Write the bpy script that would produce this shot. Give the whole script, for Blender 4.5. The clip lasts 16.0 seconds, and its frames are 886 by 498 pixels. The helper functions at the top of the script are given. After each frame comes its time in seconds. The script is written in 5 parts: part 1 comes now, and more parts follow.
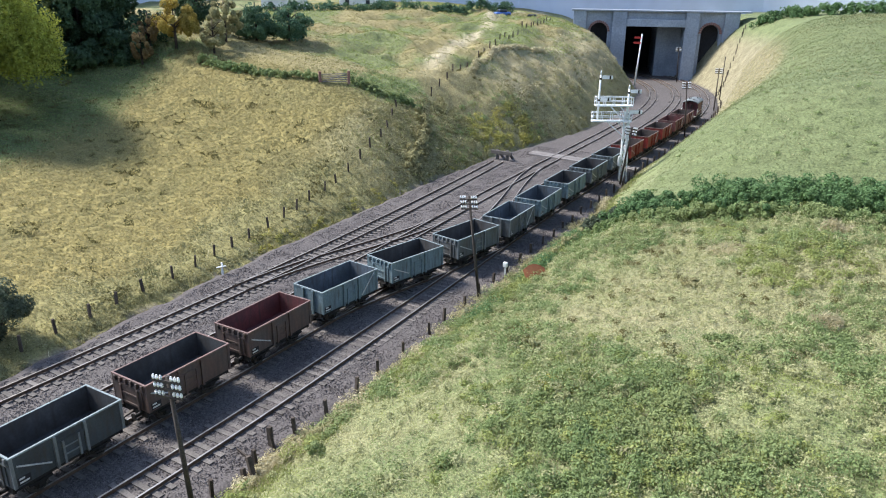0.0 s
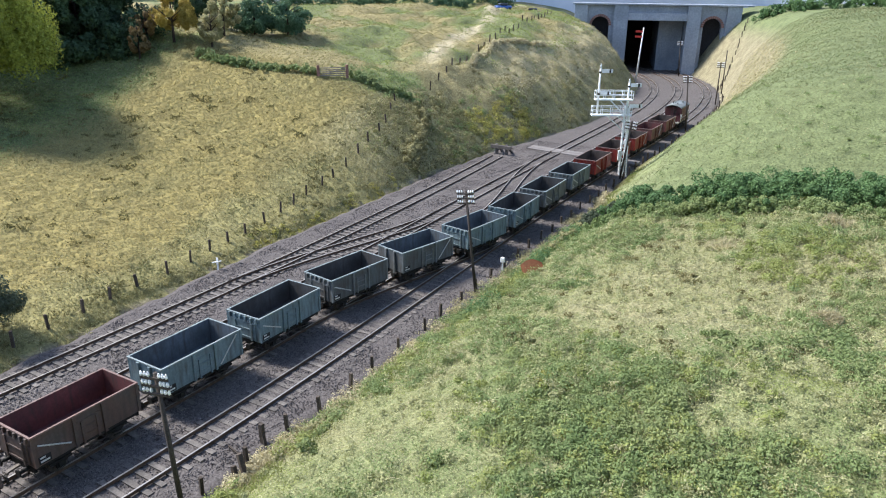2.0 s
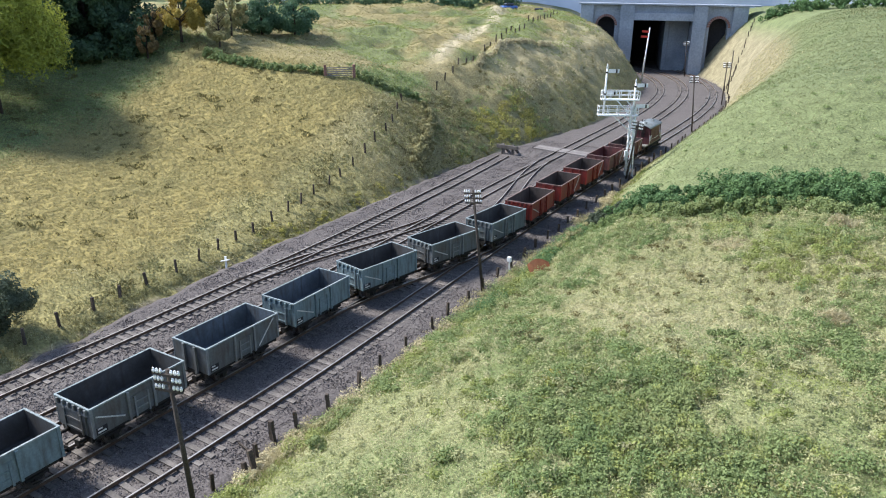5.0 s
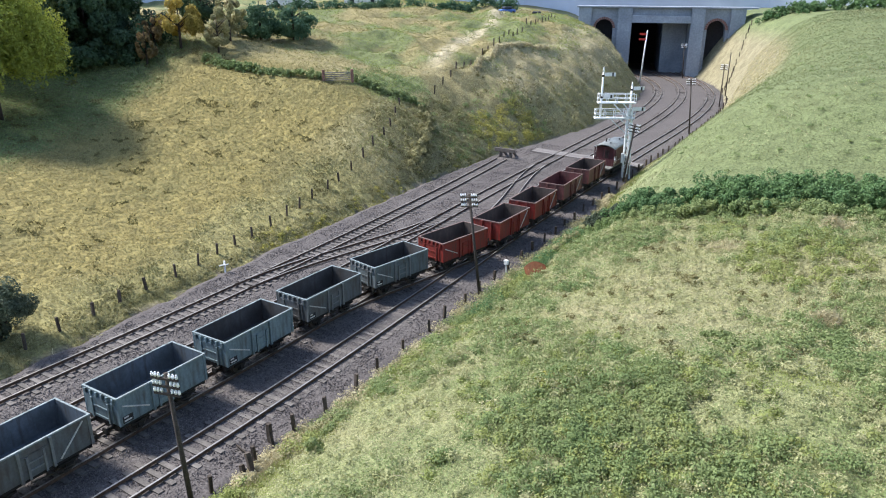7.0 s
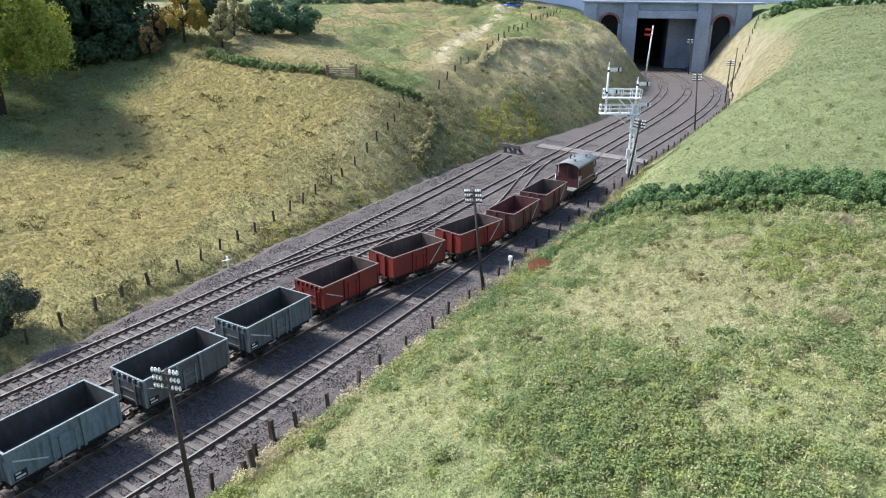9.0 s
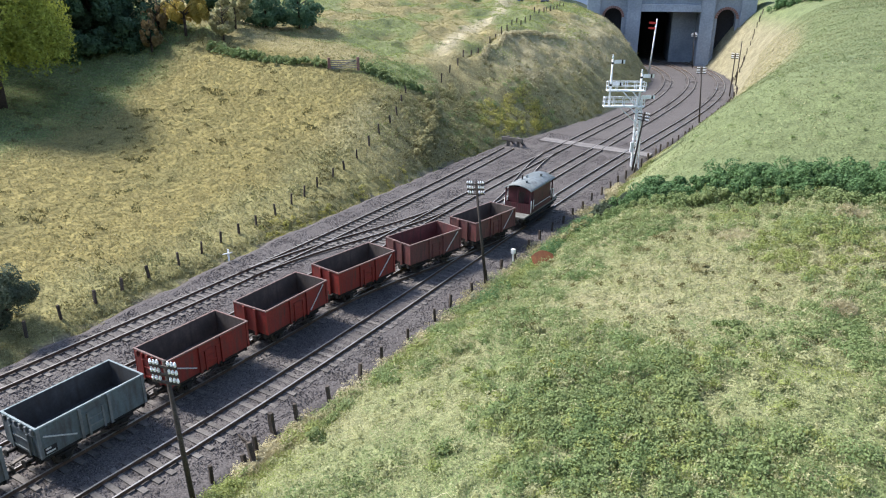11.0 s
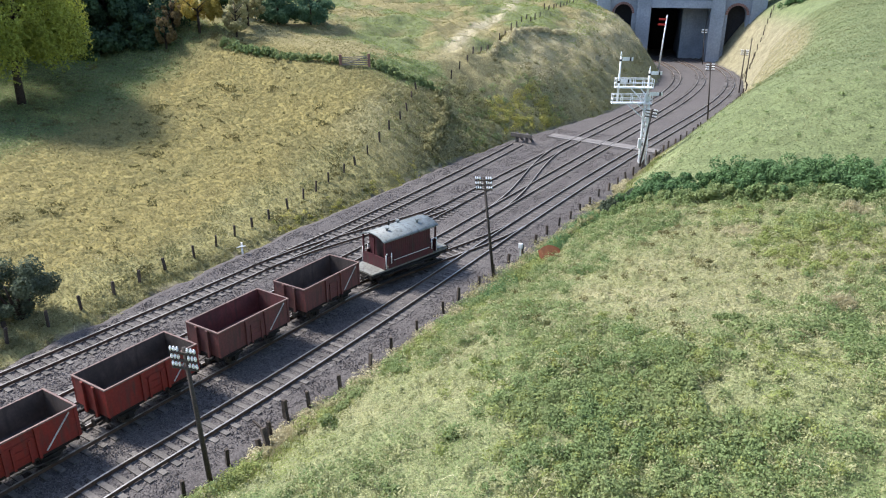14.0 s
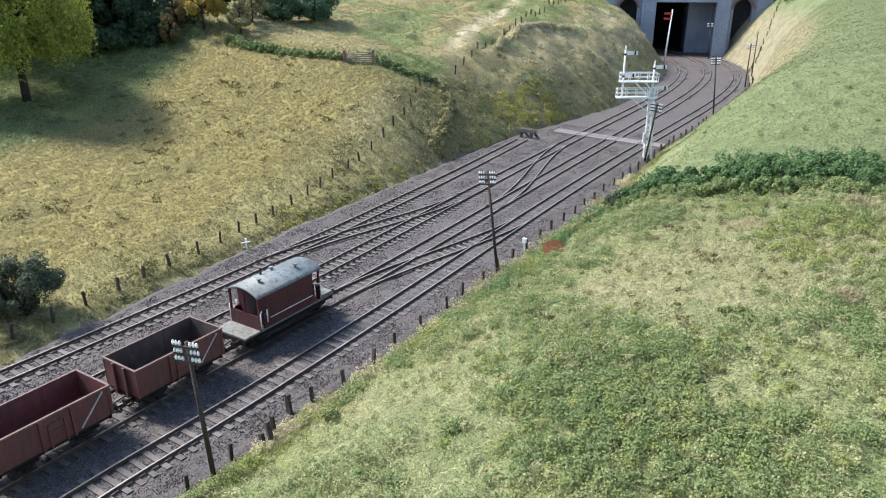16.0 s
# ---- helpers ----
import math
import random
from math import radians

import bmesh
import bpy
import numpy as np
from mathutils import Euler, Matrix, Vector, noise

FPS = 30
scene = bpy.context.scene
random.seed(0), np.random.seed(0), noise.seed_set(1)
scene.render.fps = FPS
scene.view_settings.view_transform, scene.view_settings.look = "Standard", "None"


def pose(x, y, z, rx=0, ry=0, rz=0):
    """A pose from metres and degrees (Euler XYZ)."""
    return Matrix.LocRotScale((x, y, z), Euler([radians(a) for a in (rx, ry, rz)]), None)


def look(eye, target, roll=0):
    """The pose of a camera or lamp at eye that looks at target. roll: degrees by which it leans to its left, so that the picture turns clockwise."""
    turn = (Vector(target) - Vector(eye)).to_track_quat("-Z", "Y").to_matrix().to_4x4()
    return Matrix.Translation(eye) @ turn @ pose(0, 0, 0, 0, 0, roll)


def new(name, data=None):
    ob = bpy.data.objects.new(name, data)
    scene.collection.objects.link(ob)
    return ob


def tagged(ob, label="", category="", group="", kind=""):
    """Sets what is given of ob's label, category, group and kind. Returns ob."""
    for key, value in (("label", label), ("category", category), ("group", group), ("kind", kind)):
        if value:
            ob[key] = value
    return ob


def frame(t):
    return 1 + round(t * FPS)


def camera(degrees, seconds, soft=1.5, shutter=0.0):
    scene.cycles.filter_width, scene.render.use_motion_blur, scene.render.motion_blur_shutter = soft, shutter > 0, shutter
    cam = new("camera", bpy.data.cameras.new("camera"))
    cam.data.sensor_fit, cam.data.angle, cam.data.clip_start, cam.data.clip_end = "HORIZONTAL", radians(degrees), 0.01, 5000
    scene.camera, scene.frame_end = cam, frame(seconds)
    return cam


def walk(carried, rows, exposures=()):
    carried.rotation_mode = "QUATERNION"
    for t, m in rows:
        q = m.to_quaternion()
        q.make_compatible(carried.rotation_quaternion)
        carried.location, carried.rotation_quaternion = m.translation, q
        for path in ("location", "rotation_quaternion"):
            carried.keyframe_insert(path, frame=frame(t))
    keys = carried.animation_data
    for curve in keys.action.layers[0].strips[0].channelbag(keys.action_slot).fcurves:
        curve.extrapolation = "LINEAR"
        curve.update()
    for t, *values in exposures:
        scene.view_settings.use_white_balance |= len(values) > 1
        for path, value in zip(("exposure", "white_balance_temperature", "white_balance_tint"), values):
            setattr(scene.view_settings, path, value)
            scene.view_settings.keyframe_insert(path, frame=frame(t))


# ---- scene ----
cam = camera(63.6, 16.0, soft=1.1)
PATH = [
    (0.0, (0.0000, 0.0000, 0.2610), (-0.3758, 0.6509, -0.0132), 0.69),
    (0.5, (0.0013, 0.0009, 0.2608), (-0.3745, 0.6521, -0.0128), 0.67),
    (1.0, (0.0037, 0.0023, 0.2613), (-0.3719, 0.6534, -0.0125), 0.47),
    (1.5, (0.0039, 0.0049, 0.2606), (-0.3730, 0.6546, -0.0148), 0.52),
    (2.0, (0.0016, 0.0072, 0.2592), (-0.3751, 0.6552, -0.0203), 0.65),
    (2.5, (-0.0000, 0.0052, 0.2594), (-0.3792, 0.6519, -0.0199), 0.65),
    (3.0, (-0.0004, 0.0053, 0.2592), (-0.3794, 0.6520, -0.0205), 0.58),
    (3.5, (-0.0007, 0.0068, 0.2586), (-0.3797, 0.6537, -0.0204), 0.52),
    (4.0, (-0.0007, 0.0057, 0.2587), (-0.3812, 0.6511, -0.0219), 0.56),
    (6.3, (0.0055, 0.0007, 0.2613), (-0.3759, 0.6466, -0.0169), 0.71),
    (6.5, (0.0060, 0.0003, 0.2615), (-0.3768, 0.6457, -0.0159), 0.28),
    (7.0, (0.0066, 0.0013, 0.2621), (-0.3760, 0.6471, -0.0148), 0.31),
    (7.5, (0.0060, 0.0005, 0.2617), (-0.3790, 0.6439, -0.0172), 0.20),
    (8.0, (0.0056, 0.0011, 0.2618), (-0.3805, 0.6439, -0.0171), 0.43),
    (8.5, (0.0049, 0.0023, 0.2613), (-0.3815, 0.6445, -0.0182), 0.43),
    (9.0, (0.0050, 0.0047, 0.2604), (-0.3807, 0.6468, -0.0206), 0.35),
    (11.3, (0.0033, 0.0089, 0.2555), (-0.3850, 0.6470, -0.0310), 0.22),
    (11.5, (0.0055, 0.0072, 0.2575), (-0.3824, 0.6450, -0.0300), 0.34),
    (12.0, (0.0064, 0.0064, 0.2570), (-0.3792, 0.6457, -0.0303), 0.52),
    (12.5, (0.0096, 0.0047, 0.2579), (-0.3769, 0.6435, -0.0294), 0.36),
    (13.0, (0.0113, 0.0005, 0.2587), (-0.3776, 0.6374, -0.0296), 0.22),
    (13.5, (0.0120, -0.0035, 0.2600), (-0.3828, 0.6297, -0.0283), 0.20),
    (14.0, (0.0112, -0.0022, 0.2595), (-0.3848, 0.6296, -0.0305), 0.17),
    (14.5, (0.0089, -0.0012, 0.2580), (-0.3889, 0.6286, -0.0337), 0.15),
    (15.0, (0.0119, -0.0028, 0.2582), (-0.3872, 0.6272, -0.0311), -0.04),
    (15.5, (0.0133, -0.0028, 0.2578), (-0.3854, 0.6265, -0.0340), -0.00),
    (16.0, (0.0127, -0.0010, 0.2575), (-0.3882, 0.6262, -0.0358), -0.21),
]
walk(cam, [(t, look(eye, target, roll)) for t, eye, target, roll in PATH])

# ---- light ----
SUN_ELEV, SUN_AZ = 49.0, -100.0   # degrees; azimuth measured from +Y towards +X
scene.view_settings.exposure = 1.16
world = bpy.data.worlds.new("sky")
scene.world = world
world.use_nodes = True
_n = world.node_tree.nodes
_sky = _n.new("ShaderNodeTexSky")
_sky.sky_type, _sky.sun_disc = "NISHITA", False
_sky.sun_elevation, _sky.sun_rotation = radians(SUN_ELEV), radians(SUN_AZ)
_n["Background"].inputs[1].default_value = 0.15
world.node_tree.links.new(_sky.outputs[0], _n["Background"].inputs[0])
_sl = bpy.data.lights.new("sun", "SUN")
_sl.energy, _sl.angle, _sl.color = 3.7, radians(12.0), (1.0, 0.965, 0.915)
_so = new("sun", _sl)
_dir = Vector((math.sin(radians(SUN_AZ)) * math.cos(radians(SUN_ELEV)),
               math.cos(radians(SUN_AZ)) * math.cos(radians(SUN_ELEV)), math.sin(radians(SUN_ELEV))))
_so.matrix_world = look(_dir * 6.0, (0, 0, 0))

# ---- materials (sizes in millimetres of the layout) ----
MM = 0.001


def material(name, colour, rough=0.8, vary=0.25, grain=2.0, patch=25.0, bump=0.2, metal=0.0, second=None,
             island=0.0, per_object=0.0, speck=0.0, moving=False):
    """Procedural surface: base colour mixed with a second one by two scales of noise, plus bump."""
    m = bpy.data.materials.new(name)
    m.use_nodes = True
    nt = m.node_tree
    N, L = nt.nodes, nt.links
    bs = N["Principled BSDF"]
    bs.inputs["Roughness"].default_value = rough
    bs.inputs["Metallic"].default_value = metal
    bs.inputs["Specular IOR Level"].default_value = 0.3
    if moving:
        pos = N.new("ShaderNodeTexCoord").outputs["Object"]
    else:
        pos = N.new("ShaderNodeNewGeometry").outputs["Position"]
    n1 = N.new("ShaderNodeTexNoise")
    n1.inputs["Scale"].default_value = 1000.0 / patch
    n1.inputs["Detail"].default_value = 4.0
    n2 = N.new("ShaderNodeTexNoise")
    n2.inputs["Scale"].default_value = 1000.0 / grain
    n2.inputs["Detail"].default_value = 3.0
    L.new(pos, n1.inputs["Vector"])
    L.new(pos, n2.inputs["Vector"])
    c = Vector(colour)
    d = Vector(second) if second else c * (1.0 - vary)
    mix = N.new("ShaderNodeMix")
    mix.data_type = "RGBA"
    mix.inputs["A"].default_value = (*c, 1)
    mix.inputs["B"].default_value = (*d, 1)
    ramp = N.new("ShaderNodeMapRange")
    ramp.inputs["From Min"].default_value, ramp.inputs["From Max"].default_value = 0.35, 0.65
    L.new(n1.outputs["Fac"], ramp.inputs["Value"])
    L.new(ramp.outputs[0], mix.inputs["Factor"])
    gain = N.new("ShaderNodeMapRange")
    gain.inputs["From Min"].default_value, gain.inputs["From Max"].default_value = 0.3, 0.7
    gain.inputs["To Min"].default_value, gain.inputs["To Max"].default_value = 1 - vary, 1 + vary
    L.new(n2.outputs["Fac"], gain.inputs["Value"])
    factor = gain.outputs[0]
    for amount, out in ((island, "isl"), (per_object, "obj")):
        if amount:
            src = (N.new("ShaderNodeNewGeometry").outputs["Random Per Island"] if out == "isl"
                   else N.new("ShaderNodeObjectInfo").outputs["Random"])
            r = N.new("ShaderNodeMapRange")
            r.inputs["To Min"].default_value, r.inputs["To Max"].default_value = 1 - amount, 1 + amount
            L.new(src, r.inputs["Value"])
            mul = N.new("ShaderNodeMath")
            mul.operation = "MULTIPLY"
            L.new(factor, mul.inputs[0])
            L.new(r.outputs[0], mul.inputs[1])
            factor = mul.outputs[0]
    sc = N.new("ShaderNodeVectorMath")
    sc.operation = "SCALE"
    L.new(mix.outputs["Result"], sc.inputs[0])
    L.new(factor, sc.inputs["Scale"])
    L.new(sc.outputs[0], bs.inputs["Base Color"])
    if bump:
        b = N.new("ShaderNodeBump")
        b.inputs["Strength"].default_value = bump
        b.inputs["Distance"].default_value = grain * 0.35 * MM
        L.new(n2.outputs["Fac"], b.inputs["Height"])
        L.new(b.outputs[0], bs.inputs["Normal"])
    return m


def painted_ground(name):
    """Ground cover: colour from the vegetation layer with grain and relief on top."""
    m = material(name, (0.2, 0.2, 0.1), 0.95, 0.35, 2.2, 18.0, 0.9)
    nt = m.node_tree
    at = nt.nodes.new("ShaderNodeVertexColor")
    at.layer_name = "cover"
    mx = [n for n in nt.nodes if n.type == "MIX"][0]
    dk = nt.nodes.new("ShaderNodeVectorMath")
    dk.operation = "SCALE"
    dk.inputs["Scale"].default_value = 0.72
    nt.links.new(at.outputs[0], mx.inputs["A"])
    nt.links.new(at.outputs[0], dk.inputs[0])
    nt.links.new(dk.outputs[0], mx.inputs["B"])
    return m


M_GROUND = painted_ground("ground_cover")
M_BALLAST = material("ballast", (0.100, 0.090, 0.087), 0.95, 0.5, 1.3, 60.0, 1.0, second=(0.086, 0.076, 0.075))
M_STONE = material("ballast_stone", (0.135, 0.12, 0.12), 0.95, 0.2, 3.0, 70.0, 0.0, second=(0.098, 0.087, 0.088), island=0.45)
M_SLEEPER = material("sleeper_wood", (0.138, 0.125, 0.117), 0.9, 0.25, 1.5, 12.0, 0.3, per_object=0.18)
M_RAIL = material("rusty_rail", (0.13, 0.085, 0.062), 0.6, 0.25, 2.0, 30.0, 0.1, metal=0.3)
M_RAILTOP = material("worn_rail_head", (0.33, 0.30, 0.28), 0.42, 0.25, 4.0, 60.0, 0.0, metal=0.35)
M_POLISHED = material("polished_rail_head", (0.40, 0.38, 0.365), 0.38, 0.2, 4.0, 60.0, 0.0, metal=0.6)
M_POST = material("weathered_post", (0.075, 0.06, 0.05), 0.95, 0.3, 1.0, 8.0, 0.4, per_object=0.3)
M_POLE = material("creosoted_pole", (0.06, 0.05, 0.045), 0.85, 0.3, 1.0, 15.0, 0.3)
M_WHITE = material("white_paint", (0.78, 0.80, 0.82), 0.45, 0.08, 2.0, 15.0, 0.0)
M_CERAMIC = material("insulator", (0.85, 0.87, 0.92), 0.15, 0.04, 2.0, 15.0, 0.0)
M_BLACK = material("black_frame", (0.022, 0.021, 0.020), 0.75, 0.3, 2.0, 15.0, 0.2, moving=True)
M_STEEL = material("dull_steel", (0.10, 0.09, 0.085), 0.5, 0.2, 2.0, 15.0, 0.1, metal=0.6, moving=True)
M_SIGN_RED = material("red_arm", (0.55, 0.05, 0.04), 0.5, 0.1, 2.0, 15.0, 0.0)
M_CONC = material("portal_concrete", (0.30, 0.335, 0.395), 0.9, 0.14, 5.0, 60.0, 0.3, second=(0.23, 0.262, 0.31))
M_BRICK = material("arch_brick", (0.27, 0.15, 0.13), 0.9, 0.25, 2.0, 20.0, 0.3)
# near black: shade of tunnel and arch depth put into colour; also car tyres
M_DARK = material("shade_and_tyre_black", (0.03, 0.03, 0.035), 0.95, 0.2, 5.0, 50.0, 0.2)
M_BOARD = material("crossing_board", (0.20, 0.185, 0.18), 0.9, 0.2, 2.0, 20.0, 0.3, per_object=0.15)
M_BACK = material("painted_backdrop", (0.52, 0.57, 0.70), 0.95, 0.06, 60.0, 500.0, 0.0, second=(0.58, 0.61, 0.70))
M_BARK = material("bark", (0.06, 0.045, 0.035), 0.95, 0.4, 2.0, 15.0, 0.6)


def leaf(name, a, b, patch=30.0, spread=0.3):
    m = material(name, a, 0.8, 0.08, 6.0, patch, 0.0, second=b, island=spread)
    nt = m.node_tree
    bs, out = nt.nodes["Principled BSDF"], nt.nodes["Material Output"]
    tr, mx = nt.nodes.new("ShaderNodeBsdfTranslucent"), nt.nodes.new("ShaderNodeMixShader")
    mx.inputs[0].default_value = 0.3
    nt.links.new(bs.inputs["Base Color"].links[0].from_socket, tr.inputs["Color"])
    nt.links.new(bs.outputs[0], mx.inputs[1])
    nt.links.new(tr.outputs[0], mx.inputs[2])
    nt.links.new(mx.outputs[0], out.inputs["Surface"])
    return m


M_LEAF_GRASS = leaf("hill_grass", (0.325, 0.35, 0.17), (0.39, 0.39, 0.21), 45.0, 0.12)
M_LEAF_UPPER = leaf("upper_bank_grass", (0.145, 0.178, 0.08), (0.19, 0.205, 0.10), 90.0, 0.14)
M_LEAF_PALE = leaf("pale_bank_grass", (0.425, 0.41, 0.24), (0.37, 0.375, 0.195), 35.0, 0.12)
M_LEAF_DRY = leaf("dry_grass", (0.37, 0.335, 0.195), (0.30, 0.285, 0.15), 40.0, 0.14)
M_LEAF_STRAW = leaf("straw", (0.52, 0.47, 0.31), (0.44, 0.39, 0.24), 40.0, 0.15)
M_LEAF_BANK = leaf("bank_leaf", (0.18, 0.25, 0.10), (0.235, 0.285, 0.12), 40.0, 0.18)
M_LEAF_FIELD = leaf("field_grass", (0.285, 0.25, 0.11), (0.24, 0.222, 0.095), 60.0, 0.11)
M_LEAF_TUFT = leaf("brown_tuft", (0.16, 0.14, 0.058), (0.13, 0.125, 0.05), 40.0, 0.2)
M_LEAF_HEDGE = leaf("hedge_leaf", (0.125, 0.215, 0.085), (0.095, 0.175, 0.072), 40.0, 0.25)
M_LEAF_BRIGHT = leaf("bright_leaf", (0.25, 0.295, 0.095), (0.28, 0.31, 0.11), 30.0, 0.2)
M_LEAF_YELLOW = leaf("yellow_leaf", (0.42, 0.38, 0.10), (0.33, 0.33, 0.10), 25.0, 0.2)
M_LEAF_GREY = leaf("pale_lichen", (0.42, 0.425, 0.34), (0.34, 0.36, 0.26), 20.0, 0.2)
M_LEAF_DARK = leaf("dark_leaf", (0.072, 0.125, 0.06), (0.045, 0.085, 0.047), 60.0, 0.35)
M_LEAF_DUSK = leaf("dusty_bush_leaf", (0.10, 0.125, 0.085), (0.065, 0.09, 0.055), 18.0, 0.3)
M_LEAF_SAGE = leaf("sage_leaf", (0.30, 0.29, 0.145), (0.35, 0.32, 0.165), 40.0, 0.2)
M_LEAF_SCRUB = leaf("dull_scrub_leaf", (0.22, 0.225, 0.105), (0.28, 0.26, 0.125), 30.0, 0.2)
M_LEAF_GOLD = leaf("gold_leaf", (0.44, 0.33, 0.07), (0.36, 0.28, 0.07), 30.0, 0.2)
M_LEAF_RUST = leaf("rust_leaf", (0.22, 0.155, 0.07), (0.17, 0.13, 0.06), 30.0, 0.2)
M_LEAF_LIME = leaf("lime_leaf", (0.31, 0.34, 0.06), (0.22, 0.26, 0.045), 50.0, 0.3)
M_LEAF_BLUE = leaf("bluish_leaf", (0.065, 0.13, 0.078), (0.085, 0.155, 0.08), 60.0, 0.25)
M_RUST = material("rusted_sheet", (0.22, 0.08, 0.035), 0.85, 0.25, 2.0, 8.0, 0.3, second=(0.14, 0.06, 0.03))


# ---- mesh helpers ----
def add_box(bm, x0, x1, y0, y1, z0, z1, mi=0):
    v = [bm.verts.new((x, y, z)) for z in (z0, z1) for x, y in ((x0, y0), (x1, y0), (x1, y1), (x0, y1))]
    for q in ((3, 2, 1, 0), (4, 5, 6, 7), (0, 1, 5, 4), (1, 2, 6, 5), (2, 3, 7, 6), (3, 0, 4, 7)):
        bm.faces.new([v[i] for i in q]).material_index = mi


def add_tube(bm, p0, p1, r0, r1, n=8, cap=True):
    p0, p1 = Vector(p0), Vector(p1)
    d = (p1 - p0).normalized()
    a = d.orthogonal().normalized()
    b = d.cross(a)
    rings = []
    for p, r in ((p0, r0), (p1, r1)):
        rings.append([bm.verts.new(p + (a * math.cos(t) + b * math.sin(t)) * r)
                      for t in [2 * math.pi * i / n for i in range(n)]])
    for i in range(n):
        f = bm.faces.new((rings[0][i], rings[0][(i + 1) % n], rings[1][(i + 1) % n], rings[1][i]))
        f.smooth = True
    if cap:
        bm.faces.new(rings[0][::-1])
        bm.faces.new(rings[1])


def add_bar(bm, p0, p1, w, h):
    """A square bar from p0 to p1, w across and h deep."""
    p0, p1 = Vector(p0), Vector(p1)
    d = (p1 - p0).normalized()
    up = Vector((0, 0, 1)) if abs(d.z) < 0.95 else Vector((0, 1, 0))
    a = d.cross(up).normalized() * (w / 2)
    b = a.cross(d).normalized() * (h / 2)
    v = [bm.verts.new(p + s * a + t * b) for p in (p0, p1) for s, t in ((-1, -1), (1, -1), (1, 1), (-1, 1))]
    for q in ((0, 1, 2, 3), (7, 6, 5, 4), (1, 0, 4, 5), (2, 1, 5, 6), (3, 2, 6, 7), (0, 3, 7, 4)):
        bm.faces.new([v[i] for i in q])


def soften(bm, width):
    bmesh.ops.bevel(bm, geom=list(bm.edges), offset=width, segments=1, affect="EDGES", clamp_overlap=True)


def mesh_of(name, bm, mats):
    bmesh.ops.recalc_face_normals(bm, faces=bm.faces)
    bmesh.ops.scale(bm, vec=(MM, MM, MM), verts=bm.verts)
    me = bpy.data.meshes.new(name)
    bm.to_mesh(me)
    bm.free()
    for m in (mats if isinstance(mats, (list, tuple)) else [mats]):
        me.materials.append(m)
    return me


def part(name, bm, mats, parent=None, label=""):
    ob = new(name, mesh_of(name, bm, mats))
    ob.parent = parent
    return tagged(ob, label)


def at(x, y, z=0.0, rz=0.0, rx=0.0, ry=0.0):
    return pose(x * MM, y * MM, z * MM, rx, ry, rz)


def thing(name, m, label, category, group="", kind=""):
    ob = new(name)
    ob.empty_display_size = 0.01
    ob.matrix_basis = m
    return tagged(ob, label, category, group, kind)


def array_mesh(name, verts, faces, mats, smooth=False):
    """A mesh from numpy arrays; verts in millimetres, faces all of one size."""
    me = bpy.data.meshes.new(name)
    k = faces.shape[1]
    me.vertices.add(len(verts))
    me.vertices.foreach_set("co", (np.asarray(verts, np.float32) * MM).ravel())
    me.loops.add(faces.size)
    me.loops.foreach_set("vertex_index", faces.astype(np.int32).ravel())
    me.polygons.add(len(faces))
    me.polygons.foreach_set("loop_start", np.arange(0, faces.size, k, dtype=np.int32))
    me.polygons.foreach_set("use_smooth", np.full(len(faces), smooth))
    me.update(calc_edges=True)
    for m in (mats if isinstance(mats, (list, tuple)) else [mats]):
        me.materials.append(m)
    return me


RNG = np.random.default_rng(7)


def smooth(a, b, x):
    t = np.clip((np.asarray(x, float) - a) / (b - a), 0, 1)
    return t * t * (3 - 2 * t)


LATTICE = {}


def wave_noise(x, y, scale, seed):
    """Smooth value noise on a lattice, about -1 to 1."""
    if seed not in LATTICE:
        LATTICE[seed] = np.random.default_rng(seed).uniform(-1, 1, (64, 64))
    r = LATTICE[seed]
    gx, gy = np.asarray(x, float) / scale + 1000, np.asarray(y, float) / scale + 1000
    ix, iy = np.floor(gx).astype(int), np.floor(gy).astype(int)
    fx, fy = gx - ix, gy - iy
    fx, fy = fx * fx * (3 - 2 * fx), fy * fy * (3 - 2 * fy)
    q = lambda i, j: r[i % 64, j % 64]
    return (q(ix, iy) * (1 - fx) + q(ix + 1, iy) * fx) * (1 - fy) + (q(ix, iy + 1) * (1 - fx) + q(ix + 1, iy + 1) * fx) * fy


def knobs(x, y, cell, seed):
    """Rounded knobs on a jittered lattice, 0 between them and 1 on top."""
    r = np.random.default_rng(seed).uniform(0.1, 0.9, (3, 128, 128))
    gx, gy = np.asarray(x, float) / cell + 2000, np.asarray(y, float) / cell + 2000
    ix, iy = np.floor(gx).astype(int), np.floor(gy).astype(int)
    best = np.zeros(np.shape(gx))
    for i in (-1, 0, 1):
        for j in (-1, 0, 1):
            a, b = (ix + i) % 128, (iy + j) % 128
            d2 = (gx - ix - i - r[0, a, b]) ** 2 + (gy - iy - j - r[1, a, b]) ** 2
            top = 0.45 + 0.6 * r[2, a, b]
            best = np.maximum(best, top * np.sqrt(np.maximum(0, 1 - d2 / (0.75 * top) ** 2)))
    return best


# ---- plan of the line (x across, y along the line, millimetres) ----
def line_poly(c, y, lo):
    y = np.clip(np.asarray(y, float), lo, 2560) / 1000
    return np.polyval(c, y)


def x_siding(y):
    return line_poly((10.26, -87.72, 64.3, -476.72), y, 150)


def x_left(y):
    return line_poly((-74.42, 280.81, -365.47, 168.95, -431.44), y, 300)


def x_mid(y):
    y = np.asarray(y, float)
    return line_poly((-13.26, 17.57, 59.95, -140.43, 81.44, -372.7), y, 250)


